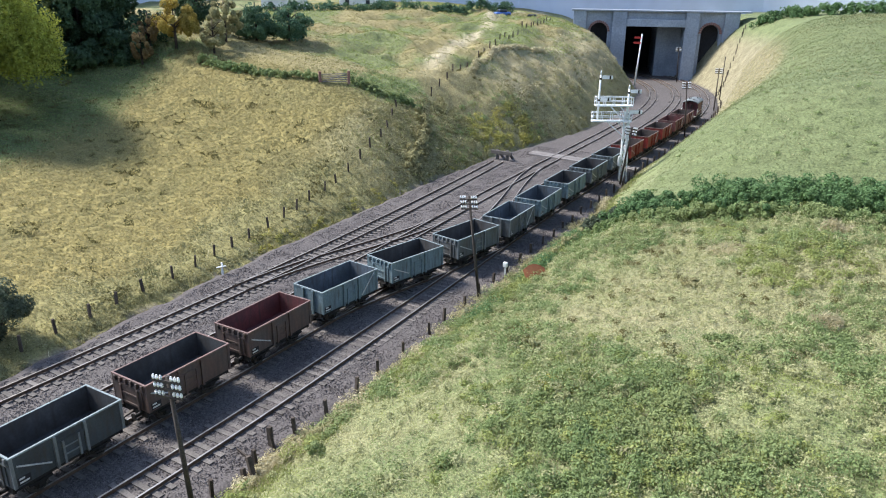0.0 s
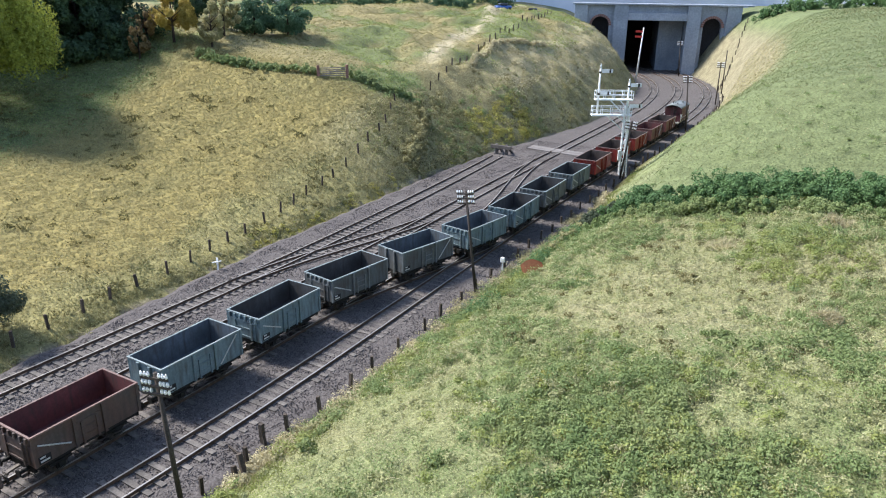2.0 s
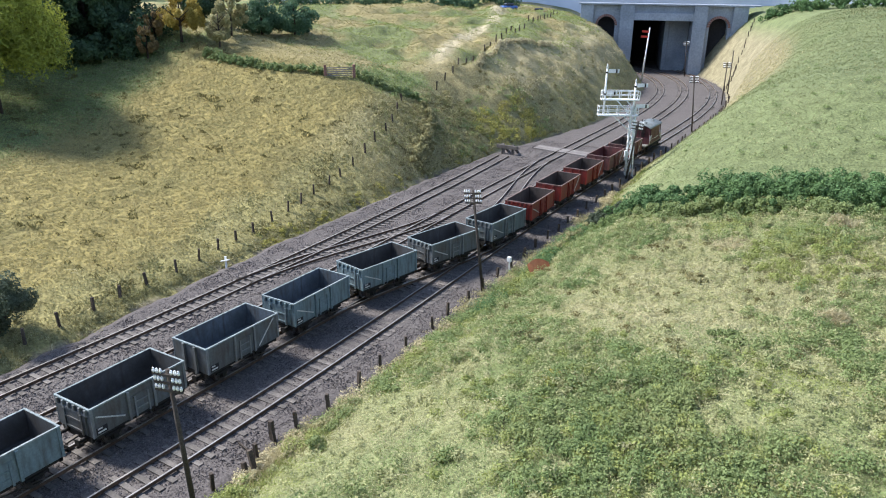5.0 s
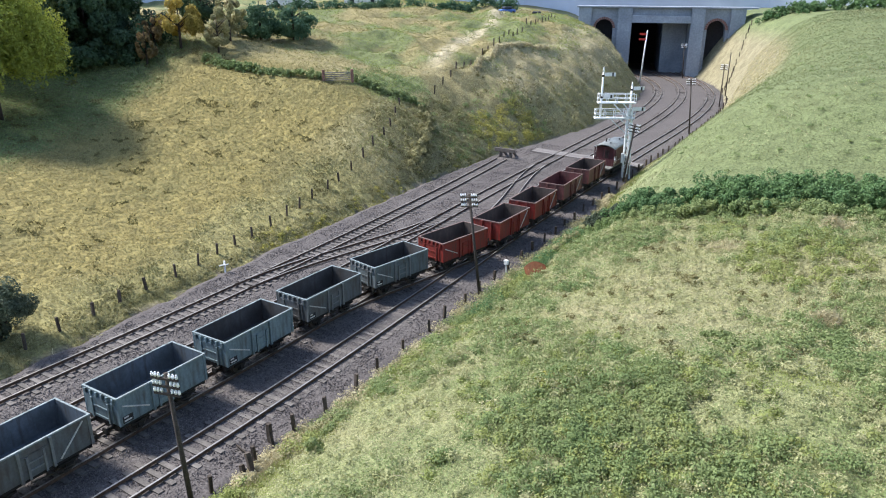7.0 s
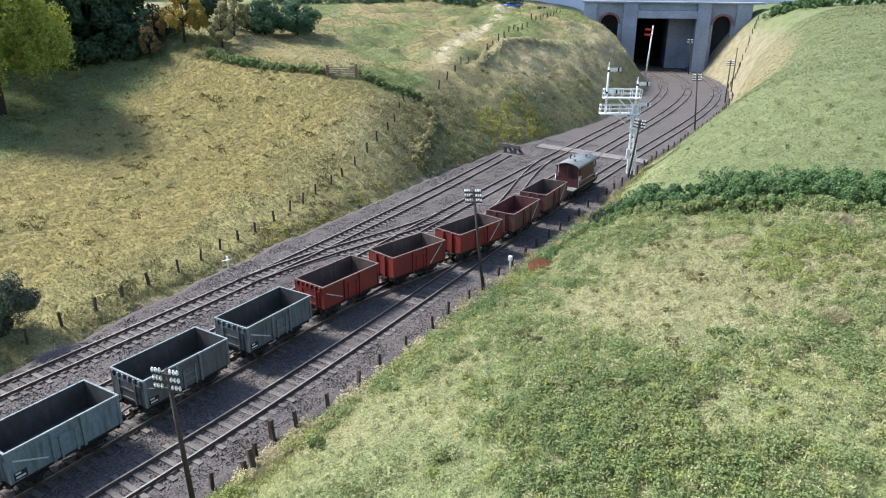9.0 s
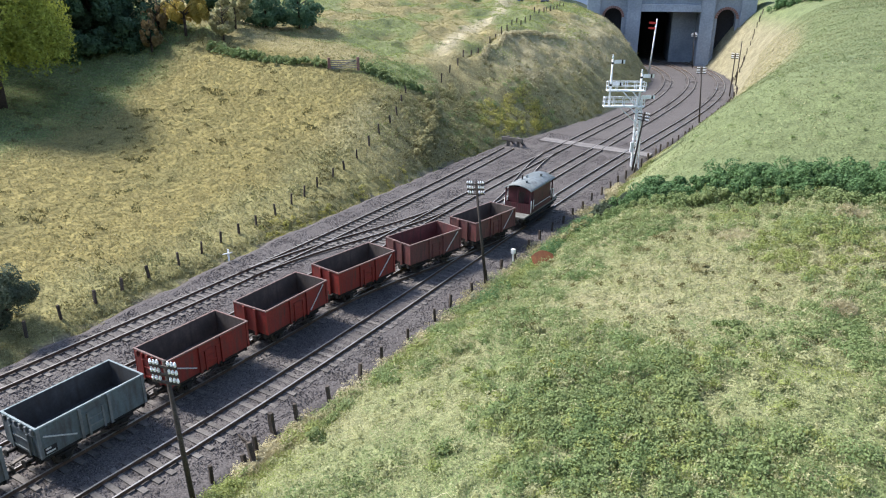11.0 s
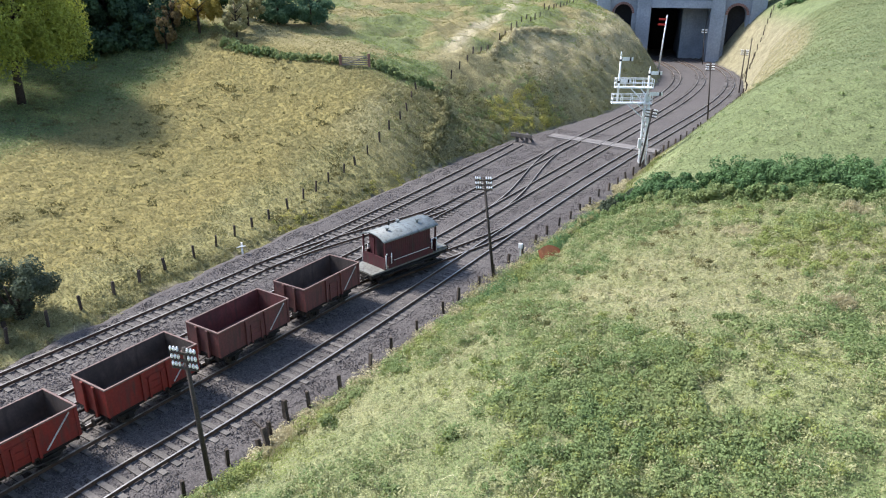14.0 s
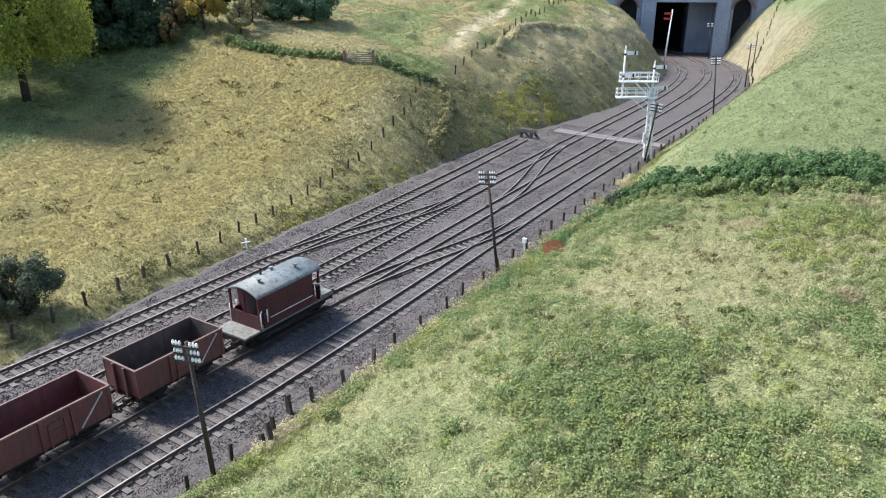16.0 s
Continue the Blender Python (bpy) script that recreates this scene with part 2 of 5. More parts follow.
def x_right(y):
    return line_poly((9.31, -116.12, 336.62, -364.94, 145.06, -326.0), y, 180)


def x_train(y):
    """The way of the train: off the right-hand road, over the crossover, onto the middle one."""
    w = smooth(405, 690, y)
    return x_mid(y) * (1 - w) + x_right(y) * w


def edge_left(y):
    y = np.asarray(y, float)
    w = smooth(950, 1450, y)
    near = np.interp(y, (-1300, 100, 213, 345, 461, 562, 700), (-486, -486, -493, -505, -513, -520, -524))
    return near * (1 - w) + (x_left(y) - 45) * w + 3.0 * wave_noise(y, 0 * y, 26, 17) + 1.6 * wave_noise(y, 0 * y, 9, 18)


def edge_right(y):
    y = np.asarray(y, float)
    return x_right(y) + 33 + 11 * smooth(1100, 800, y) + 13 * smooth(400, 520, y) * smooth(900, 780, y) + 2.4 * wave_noise(y, 0 * y, 26, 19) + 1.5 * wave_noise(y, 0 * y, 9, 20)


PORTAL = (-592.0, 2350.0)
PORTAL_TURN = 18.0


def height(x, y):
    """Height of the scenery over rail level."""
    x, y = np.asarray(x, float), np.asarray(y, float)
    d = np.maximum(x - edge_right(y), 0)
    e = np.maximum(edge_left(y) - x, 0)
    rise = 42 + 20 * smooth(560, 760, y) + 85 * smooth(700, 1150, y) + 50 * smooth(1150, 1900, y)
    far = smooth(680, 900, y)
    zr = rise * (1 - np.exp(-(d / (94.0 + 18 * far)) ** (1.28 + 0.27 * far))) + 0.05 * d
    zr = zr + 5 * wave_noise(x, y, 130, 3) * smooth(40, 200, d)
    back = 24 * smooth(520, 700, y) + 75 * smooth(680, 960, y) + 40 * smooth(960, 1500, y) + 22 * smooth(1400, 1950, y)
    zl = np.minimum(0.165 * e, 110) * (1 - 0.5 * smooth(800, 1500, y)) + back * (1 - np.exp(-(e / (58 + 42 * smooth(760, 1000, y))) ** 1.35))
    zl = zl + 4 * wave_noise(x, y, 150, 5) * smooth(60, 250, e)
    # lumpy hill nose with a trodden ledge and a ridge below the fence
    hill = smooth(960, 1120, y) * smooth(20, 90, e) * smooth(2300, 2000, y)
    zl = zl + hill * (9 * wave_noise(x, y, 75, 6) + 7 * wave_noise(x, y, 32, 7) + 3 * wave_noise(x, y, 14, 9))
    ridge = x - np.interp(y, (1150, 1214, 1358, 1529, 1650), (-620, -643, -657, -633, -620))
    zl = zl + smooth(1150, 1230, y) * smooth(1680, 1540, y) * (7 * np.exp(-(ridge / 15) ** 2) - 8 * np.exp(-((ridge + 27) / 12) ** 2))
    base = -7.0 + 5.0 * smooth(0, 14, np.maximum(d, e))
    z = base + np.where(d > 0, zr, 0) + np.where(e > 0, zl, 0)
    z = np.minimum(z, 215 + 6 * wave_noise(x, y, 200, 8))
    return np.where(y > 2365, np.minimum(z, 188.0), z)


# ---- ground ----
def lumps(x, y):
    """Small hummocks of the ground cover, none on the trackbed."""
    off = np.maximum(x - edge_right(y), edge_left(y) - x)
    right = x > edge_right(y)
    lush = 0.25 + 0.75 * smooth(-0.3, 0.5, wave_noise(x, y, 60, 13) + 0.4 * wave_noise(x, y, 24, 14)) - 0.3 * np.where(right, bank_dry(x, y), 0)
    lush = np.where(right, np.maximum(lush, 0.3), 0.22) * (1 - 0.6 * smooth(760, 900, y))
    n = 9.0 * knobs(x, y, 17, 15) * lush ** 1.3 + 4.6 * knobs(x, y, 8, 16) * (0.5 + 0.5 * lush) + 0.6 * wave_noise(x, y, 20, 12)
    return np.maximum(n, 0) * np.where(right, smooth(8, 62, off), smooth(4, 25, off))


def build_ground():
    xs = np.concatenate([np.arange(-2600, -1100, 30.0), np.arange(-1100, -280, 9.0), np.arange(-280, 120, 3.0), np.arange(120, 260, 6.0), np.arange(260, 1500, 30.0)])
    ys = np.concatenate([np.arange(-1300, 100, 30.0), np.arange(100, 720, 3.5), np.arange(720, 1300, 8.0), np.arange(1300, 2400, 14.0), np.arange(2400, 3300, 40.0)])
    X, Y = np.meshgrid(xs, ys, indexing="ij")
    Z = height(X, Y) + lumps(X, Y) * np.where(X > edge_right(Y), 0.3, 0.8) - 0.8 * (X > edge_right(Y))
    nx, ny = X.shape
    idx = np.arange(nx * ny).reshape(nx, ny)
    f = np.stack([idx[:-1, :-1], idx[1:, :-1], idx[1:, 1:], idx[:-1, 1:]], -1).reshape(-1, 4)
    me = array_mesh("ground", np.stack([X, Y, Z], -1).reshape(-1, 3), f, M_GROUND, True)
    x, y, z = X.ravel(), Y.ravel(), Z.ravel()
    col = cover_colour(x, y)
    lay = me.color_attributes.new("cover", "FLOAT_COLOR", "POINT")
    lay.data.foreach_set("color", np.concatenate([col, np.ones((len(col), 1))], 1).astype(np.float32).ravel())
    tagged(new("ground", me), "grassy model scenery with a railway cutting", "ground", kind="structure")


def blend(c, k, w):
    return c * (1 - w[:, None]) + np.array(k) * w[:, None]


def bank_dry(x, y):
    """Where the right-hand bank is thin and dry: a broad middle belt, broken by green."""
    n1, n2 = wave_noise(x, y, 70, 21), wave_noise(x, y, 28, 22)
    belt = smooth(400, 480, y - 0.35 * x) * smooth(690, 620, y)
    belt = np.maximum(belt, 0.75 * smooth(150, 50, x - edge_right(y)) * smooth(270, 350, y) * smooth(700, 600, y))
    return np.clip(0.12 + 0.55 * belt + 0.35 * n1 + 0.25 * n2, 0, 1) * smooth(20, 60, x - edge_right(y) + 40)


def hill_green(x, y):
    return smooth(-0.25, 0.35, wave_noise(x, y, 85, 23) + 0.4 * wave_noise(x, y, 28, 22))


def wood_shade_cover(x, y):
    """Greener, darker grass on the field side of the wood, painted up to the shade edge."""
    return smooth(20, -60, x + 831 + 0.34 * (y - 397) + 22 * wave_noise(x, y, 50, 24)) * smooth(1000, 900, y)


def rough_verge(x, y, e):
    """Rough greener grass that spreads from the fence into the field."""
    wide = 38 + 0.06 * np.maximum(y - 200, 0)
    return smooth(wide + 40, wide, e + 22 * wave_noise(x, y, 38, 25)) * smooth(950, 850, y)


def cover_colour(x, y):
    """Which vegetation grows where."""
    n1, n2 = wave_noise(x, y, 70, 21), wave_noise(x, y, 28, 22)
    d, e = x - edge_right(y), edge_left(y) - x
    c = np.tile(np.array((0.20, 0.235, 0.105)), (len(x), 1))
    # right bank
    right = d > 0
    cr = blend(c, (0.33, 0.31, 0.18), bank_dry(x, y))
    cr = blend(cr, (0.28, 0.255, 0.14), smooth(45, 5, d) * (0.5 + 0.5 * n2))
    cr = blend(cr, (0.145, 0.175, 0.078), smooth(720, 800, y) * smooth(30, 90, d))
    cr = blend(cr, (0.25, 0.225, 0.14), smooth(1250, 1600, y) * smooth(150, 90, d))
    # left field, slope and plateau
    cl = np.tile(np.array((0.27, 0.225, 0.082)), (len(x), 1))
    cl = blend(cl, (0.225, 0.195, 0.075), smooth(0.1, 0.8, n1))
    cl = blend(cl, (0.26, 0.23, 0.10), smooth(70, 10, e) * smooth(-0.5, 0.6, n2))
    # shade beside the wood, put into the cover as darker green
    cl = blend(cl, (0.14, 0.165, 0.07), wood_shade_cover(x, y))
    cl = blend(cl, (0.27, 0.245, 0.105), rough_verge(x, y, e))
    slope = smooth(700, 800, y) * smooth(150, 100, e)
    cl = blend(cl, (0.29, 0.26, 0.13), slope)
    top = smooth(905, 960, y + 0.1 * e)
    cl = blend(cl, (0.28, 0.24, 0.115), top * smooth(40, 120, e))
    cl = blend(cl, (0.16, 0.185, 0.08), top * hill_green(x, y) * smooth(90, 150, e))
    cl = blend(cl, (0.36, 0.32, 0.20), smooth(1120, 1350, y) * smooth(230, 150, e) * smooth(45, 85, e) * (0.6 + 0.4 * n2))
    path = np.abs(x + 690 + 0.30 * (y - 1150) + 14 * np.sin(y / 90))
    cl = blend(cl, (0.42, 0.37, 0.25), top * smooth(26, 8, path) * smooth(1100, 1200, y))
    out = np.where(right[:, None], cr, cl)
    mid = (d <= 0) & (e <= 0)
    out[mid] = (0.12, 0.105, 0.10)
    return out


build_ground()


def packed(x, y):
    """Extra ballast between the sleepers: well filled on the far lines and the right-hand road."""
    near = np.minimum(np.abs(x - x_right(y)), np.abs(x - x_mid(y)))
    return 0.75 * np.maximum(smooth(620, 800, y), smooth(19, 15, near) * smooth(180, 330, y))


def build_trackbed():
    ys = np.concatenate([np.arange(-1280, 120, 40.0), np.arange(120, 1400, 7.0), np.arange(1400, 2500, 20.0)])
    k = 101
    s = np.linspace(0, 1, k)
    L, R = edge_left(ys) - 4, edge_right(ys) + 4
    X = L[:, None] + (R - L)[:, None] * s[None]
    Y = np.repeat(ys[:, None], k, 1)
    edge = smooth(0, 0.05, s) * smooth(1, 0.95, s)
    Z = -7.5 + 4.3 * edge[None] + packed(X, Y) * edge[None] + 0.35 * wave_noise(X, Y, 6, 31) + 0.3 * wave_noise(X, Y, 17, 32)
    idx = np.arange(X.size).reshape(X.shape)
    f = np.stack([idx[:-1, :-1], idx[:-1, 1:], idx[1:, 1:], idx[1:, :-1]], -1).reshape(-1, 4)
    me = array_mesh("trackbed", np.stack([X, Y, Z], -1).reshape(-1, 3), f, M_BALLAST, True)
    tagged(new("trackbed", me), "dark purplish grey ballast trackbed", "trackbed", kind="structure")


build_trackbed()


def backdrop():
    pts = [(-2450, -900), (-2350, 900), (-2000, 2100), (-1300, 2850), (-400, 3150), (700, 3150), (1400, 2700), (1480, -900)]
    bm = bmesh.new()
    prev = None
    for x, y in pts:
        row = [bm.verts.new((x * 1.0, y * 1.0, z)) for z in (-40, 520)]
        if prev:
            bm.faces.new((prev[0], row[0], row[1], prev[1]))
        prev = row
    ext = bmesh.ops.extrude_face_region(bm, geom=list(bm.faces))
    bmesh.ops.translate(bm, vec=(0, 12, 0), verts=[v for v in ext["geom"] if isinstance(v, bmesh.types.BMVert)])
    tagged(part("backdrop", bm, M_BACK), "pale lavender blue painted backdrop board", "backdrop", kind="structure")


backdrop()


# unseen wall added behind the camera, cuts sky light on the near sides
def rear_sky_blocker():
    bm = bmesh.new()
    add_box(bm, -200, 1470, -372, -352, -40, 1300)
    tagged(part("sky_block_wall", bm, material("blocker_grey", (0.22, 0.21, 0.20), 0.9, 0.08, 20.0, 300.0, 0.1)), "plain grey unseen wall added behind the camera to cut sky light", "wall", kind="structure")


rear_sky_blocker()

# ---- track ----
SLEEPER = None


def sleeper_mesh():
    bm = bmesh.new()
    add_box(bm, -16.5, 16.5, -1.7, 1.7, -3.9, -2.2)
    return mesh_of("sleeper", bm, M_SLEEPER)


def path_points(fx, y0, y1, step):
    ys = np.arange(y0, y1 + 0.1, step)
    xs = fx(ys)
    return np.stack([xs, ys], -1)


def add_rail(parent, fx, y0, y1, off, head=M_RAILTOP):
    P = path_points(fx, y0, y1, 12.0)
    t = np.gradient(P, axis=0)
    t /= np.linalg.norm(t, axis=1)[:, None]
    n = np.stack([t[:, 1], -t[:, 0]], -1)
    c = P + n * off
    for name, w, z0, z1, m in (("rail", 0.55, -2.3, -0.25, M_RAIL), ("rail_head", 0.5, -0.25, 0.0, head)):
        v, f = [], []
        for i in range(len(c)):
            a, b = c[i] - n[i] * w, c[i] + n[i] * w
            v += [(*a, z0), (*b, z0), (*b, z1), (*a, z1)]
            if i:
                o, q = 4 * i - 4, 4 * i
                f += [(o + j, q + j, q + (j + 1) % 4, o + (j + 1) % 4) for j in range(4)]
        ob = new(name, array_mesh(name, np.array(v), np.array(f), m))
        ob.parent = parent


def build_track(name, fx, y0, y1, label, s0=None, s1=None, pitch=8.6, head=M_RAILTOP):
    root = tagged(new(name), label, "railway track", kind="structure")
    for off in (-8.6, 8.6):
        add_rail(root, fx, y0, y1, off, head)
    rng = random.Random(name)
    s0, s1 = s0 or y0, s1 or y1
    y = s0
    far = bmesh.new()
    while y < s1:
        x, x2 = float(fx(y)), float(fx(y + 5))
        rz = -math.degrees(math.atan2(x2 - x, 5)) + rng.uniform(-1.2, 1.2)
        if y > 110:
            ob = new("sleeper", SLEEPER)
            ob.parent = root
            ob.matrix_basis = at(x + rng.uniform(-0.4, 0.4), y, rng.uniform(-0.15, 0.1), rz)
        else:
            add_box(far, x - 16.5, x + 16.5, y - 1.7, y + 1.7, -3.9, -2.2)
        y += pitch + rng.uniform(-0.3, 0.3)
    if far.verts:
        tagged(part("sleeper_row", far, M_SLEEPER, root), kind="stuff")
    else:
        far.free()


SLEEPER = sleeper_mesh()


def crossover(fa, fb, y0, y1):
    def f(y):
        w = smooth(y0, y1, y)
        return fa(y) * (1 - w) + fb(y) * w
    return f


build_track("track_1", x_siding, -400, 1038, "rusty siding track ending at a buffer stop")
build_track("track_2", x_left, -1280, 2480, "rusty running line on timber sleepers")
build_track("track_3", x_mid, -1280, 2480, "rusty running line on timber sleepers")
build_track("track_4", x_right, -1280, 2480, "running line with worn bright rails", head=M_POLISHED)
build_track("track_5", crossover(x_siding, x_left, 430, 720), 430, 720, "crossover between siding and running line", s0=540, s1=640)
build_track("track_6", crossover(x_mid, x_left, 690, 1040), 690, 1040, "crossover between two running lines", s0=800, s1=930)
build_track("track_7", x_train, 405, 690, "crossover between two running lines", s0=500, s1=620)


def buffer_stop():
    y = 1046.0
    root = thing("buffer_stop", at(float(x_siding(y)), y, -3, -3), "brown timber buffer stop at the siding end", "buffer stop")
    for s in (-9, 9):
        bm = bmesh.new()
        add_bar(bm, (s, 0, 0), (s, 0, 17), 4, 4)
        part("post", bm, M_SLEEPER, root)
        bm = bmesh.new()
        add_bar(bm, (s, 20, 0), (s, 2, 14), 3, 3)
        part("strut", bm, M_SLEEPER, root)
    bm = bmesh.new()
    add_box(bm, -19, 19, -4.5, -1.5, 10, 16)
    soften(bm, 0.4)
    part("beam", bm, M_SLEEPER, root, "heavy buffer beam")


buffer_stop()


def boarded_crossing():
    root = thing("foot_crossing", at(0, 0, 0), "grey timber boarded foot crossing over the rails", "foot crossing")
    for i in range(5):
        for a, b in ((-474, -431.8), (-429.6, -414.4), (-412.2, -379), (-376.8, -361.6), (-359.4, -323.8), (-321.6, -306.4), (-304.2, -284)):
            bm = bmesh.new()
            y = lambda x: 1094 + 5.2 * i - 0.10 * (x + 370)
            v = []
            for z in (-2.4, 0.2):
                v += [bm.verts.new(p) for p in ((a, y(a), z), (b, y(b), z), (b, y(b) + 4.8, z), (a, y(a) + 4.8, z))]
            for q in ((3, 2, 1, 0), (4, 5, 6, 7), (0, 1, 5, 4), (1, 2, 6, 5), (2, 3, 7, 6), (3, 0, 4, 7)):
                bm.faces.new([v[k] for k in q])
            part("board", bm, M_BOARD, root)


boarded_crossing()


# ---- tunnel portal ----
def arch_wall(bm, x0, x1, z1, ax0, ax1, spring, y0, y1):
    """A wall with a round-headed opening through it."""
    r = (ax1 - ax0) / 2
    cx = (ax0 + ax1) / 2
    n = 14
    arc = [(cx - r * math.cos(math.pi * i / n), spring + r * math.sin(math.pi * i / n)) for i in range(n + 1)]
    prof = [(x0, -6), (ax0, -6)] + arc + [(ax1, -6), (x1, -6), (x1, z1), (x0, z1)]
    lo = [bm.verts.new((x, y0, z)) for x, z in prof]
    hi = [bm.verts.new((x, y1, z)) for x, z in prof]
    bm.faces.new(lo)
    bm.faces.new(hi[::-1])
    for i in range(len(prof)):
        j = (i + 1) % len(prof)
        bm.faces.new((lo[i], hi[i], hi[j], lo[j]))


def portal():
    root = thing("tunnel_portal", at(*PORTAL, 0, PORTAL_TURN), "blue-grey concrete railway overbridge portal with side arches", "tunnel portal")
    def p(name, f, m=M_CONC, label="", bev=0.8):
        bm = bmesh.new()
        f(bm)
        if bev:
            soften(bm, bev)
        return part(name, bm, m, root, label)
    for s, a0, a1, a2, a3 in ((-1, 97, 140, 222, 262), (1, 79, 119, 193, 236)):
        mid = s * (a1 + a2) / 2
        p("pilaster", lambda bm: add_box(bm, min(s * a0, s * a1), max(s * a0, s * a1), -10, 50, -8, 203))
        p("end_pier", lambda bm: add_box(bm, min(s * a2, s * a3), max(s * a2, s * a3), -8, 40, -8, 203))
        p("arch_wall", lambda bm: arch_wall(bm, min(s * a1, s * a2), max(s * a1, s * a2), 200, mid - 27, mid + 27, 138, 2, 36), bev=0)
        def ring(bm):
            for i in range(15):
                a0, a1 = math.pi * i / 15 + 0.02, math.pi * (i + 1) / 15 - 0.02
                q = [(mid - r * math.cos(a), 138 + r * math.sin(a)) for a, r in ((a0, 27), (a1, 27), (a1, 34), (a0, 34))]
                lo = [bm.verts.new((x, -1.5, z)) for x, z in q]
                hi = [bm.verts.new((x, 4, z)) for x, z in q]
                bm.faces.new(lo[::-1])
                bm.faces.new(hi)
                for k in range(4):
                    bm.faces.new((lo[k], lo[(k + 1) % 4], hi[(k + 1) % 4], hi[k]))
        p("arch_ring", ring, M_BRICK, "dark red brick arch ring", 0)
        p("side_wall", lambda bm: add_box(bm, min(s * a0, s * (a0 + 13)), max(s * a0, s * (a0 + 13)), 50, 420, -8, 176))
        # near-black sheet behind each arch, the shade of its depth painted in
        p("recess_shade", lambda bm: add_box(bm, mid - 36, mid + 36, 37, 43, -8, 180), M_DARK, "", 0)
    p("lintel", lambda bm: add_box(bm, -97, 79, -14, 40, 156, 178), label="heavy concrete lintel")
    p("spandrel", lambda bm: add_box(bm, -97, 79, 0, 36, 178, 200))
    p("pier", lambda bm: add_box(bm, 4, 18, 90, 420, -8, 176), label="inner concrete dividing wall")
    p("inner_wall", lambda bm: add_box(bm, 18, 78, 88, 96, -8, 176), label="pale inner wall")
    # deck and end wall take the same painted dark for the tunnel depth
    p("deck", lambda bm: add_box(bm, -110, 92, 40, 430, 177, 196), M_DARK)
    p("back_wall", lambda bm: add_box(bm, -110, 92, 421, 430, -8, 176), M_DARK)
    p("coping", lambda bm: add_box(bm, -268, 268, -13, 42, 200, 205), label="projecting coping course")


portal()


# ---- fences, poles, signals ----
def fence(name, pts, label, h=15.0, group="fence posts"):
    root = thing(name, at(0, 0, 0), label, "fence")
    rng = random.Random(name)
    bm = bmesh.new()
    add_bar(bm, (0, 0, -6), (0, 0, h), 2.1, 2.1)
    for v in bm.verts:
        if v.co.z > 1:
            v.co.x *= 0.9
    me = mesh_of("post", bm, M_POST)
    for x, y in pts:
        ob = new("post", me)
        ob.parent = root
        ob.matrix_basis = at(x, y, float(height(x, y)) - rng.uniform(0, 2), rng.uniform(0, 90), rng.uniform(-5, 5), rng.uniform(-5, 5))
    return root


def run_posts(fx, y0, y1, pitch, seed):
    r = random.Random(seed)
    y, out = y0, []
    while y < y1:
        out.append((float(fx(y)) + r.uniform(-1.5, 1.5), y))
        y += pitch * r.uniform(0.85, 1.15)
    return out


fence("lineside_fence", run_posts(lambda y: x_right(y) + 38, 150, 1900, 33, 1), "row of weathered timber posts along the cutting foot")
fence("field_fence", run_posts(lambda y: np.interp(y, (160, 287, 497, 639, 772, 868, 996), (-508, -515, -541, -562, -582, -601, -653)), 160, 1000, 31, 2), "row of weathered timber posts beside the field")
fence("hilltop_fence", run_posts(lambda y: -640 - 0.165 * (y - 1070), 1060, 1950, 36, 3), "row of leaning timber posts on the dry hilltop")
fence("bank_fence", run_posts(lambda y: -340.0, 2050, 2370, 23, 4), "row of timber posts up the dry bank")


def telegraph_pole(x, y, h, lean_x, arms, rz, label, z=0.0):
    root = thing("telegraph_pole", at(x, y, z, rz, 0, math.degrees(math.atan2(lean_x, h))), label, "telegraph pole", "telegraph poles")
    bm = bmesh.new()
    add_tube(bm, (0, 0, -8), (0, 0, h), 1.5, 1.05, 10)
    part("pole", bm, M_POLE, root)
    for i in range(arms):
        zz = h - 2.6 - i * 4.3
        bm = bmesh.new()
        add_box(bm, -8.2, 8.2, -1.9, -0.9, zz - 0.6, zz + 0.6)
        part("crossarm", bm, M_POLE, root)
        for k in (-7.5, -5.4, -3.2, 3.2, 5.4, 7.5):
            bm = bmesh.new()
            add_tube(bm, (k, -1.4, zz + 0.6), (k, -1.4, zz + 1.0), 0.3, 0.55, 8)
            add_tube(bm, (k, -1.4, zz + 1.0), (k, -1.4, zz + 2.6), 0.74, 0.64, 8)
            add_tube(bm, (k, -1.4, zz + 2.6), (k, -1.4, zz + 3.3), 0.64, 0.3, 8)
            part("insulator", bm, M_CERAMIC, root, "glossy white insulator")


telegraph_pole(-264, 199, 82, -5, 3, 11, "leaning dark telegraph pole with three insulator arms")
telegraph_pole(-271, 535, 91, -12, 3, 2, "leaning dark telegraph pole with three insulator arms")
telegraph_pole(-284, 1008, 80, 9, 3, 2, "telegraph pole before the bracket signal")
telegraph_pole(-283, 1412, 101, -8, 3, 2, "tall telegraph pole at the cutting foot")
telegraph_pole(-300, 1790, 94, 0, 3, 2, "tall telegraph pole at the cutting foot")
telegraph_pole(-318, 1960, 100, 0, 0, 2, "bare telegraph pole on the bank", 8)
telegraph_pole(-505, 2300, 100, -6, 3, 2, "telegraph pole beside the portal")


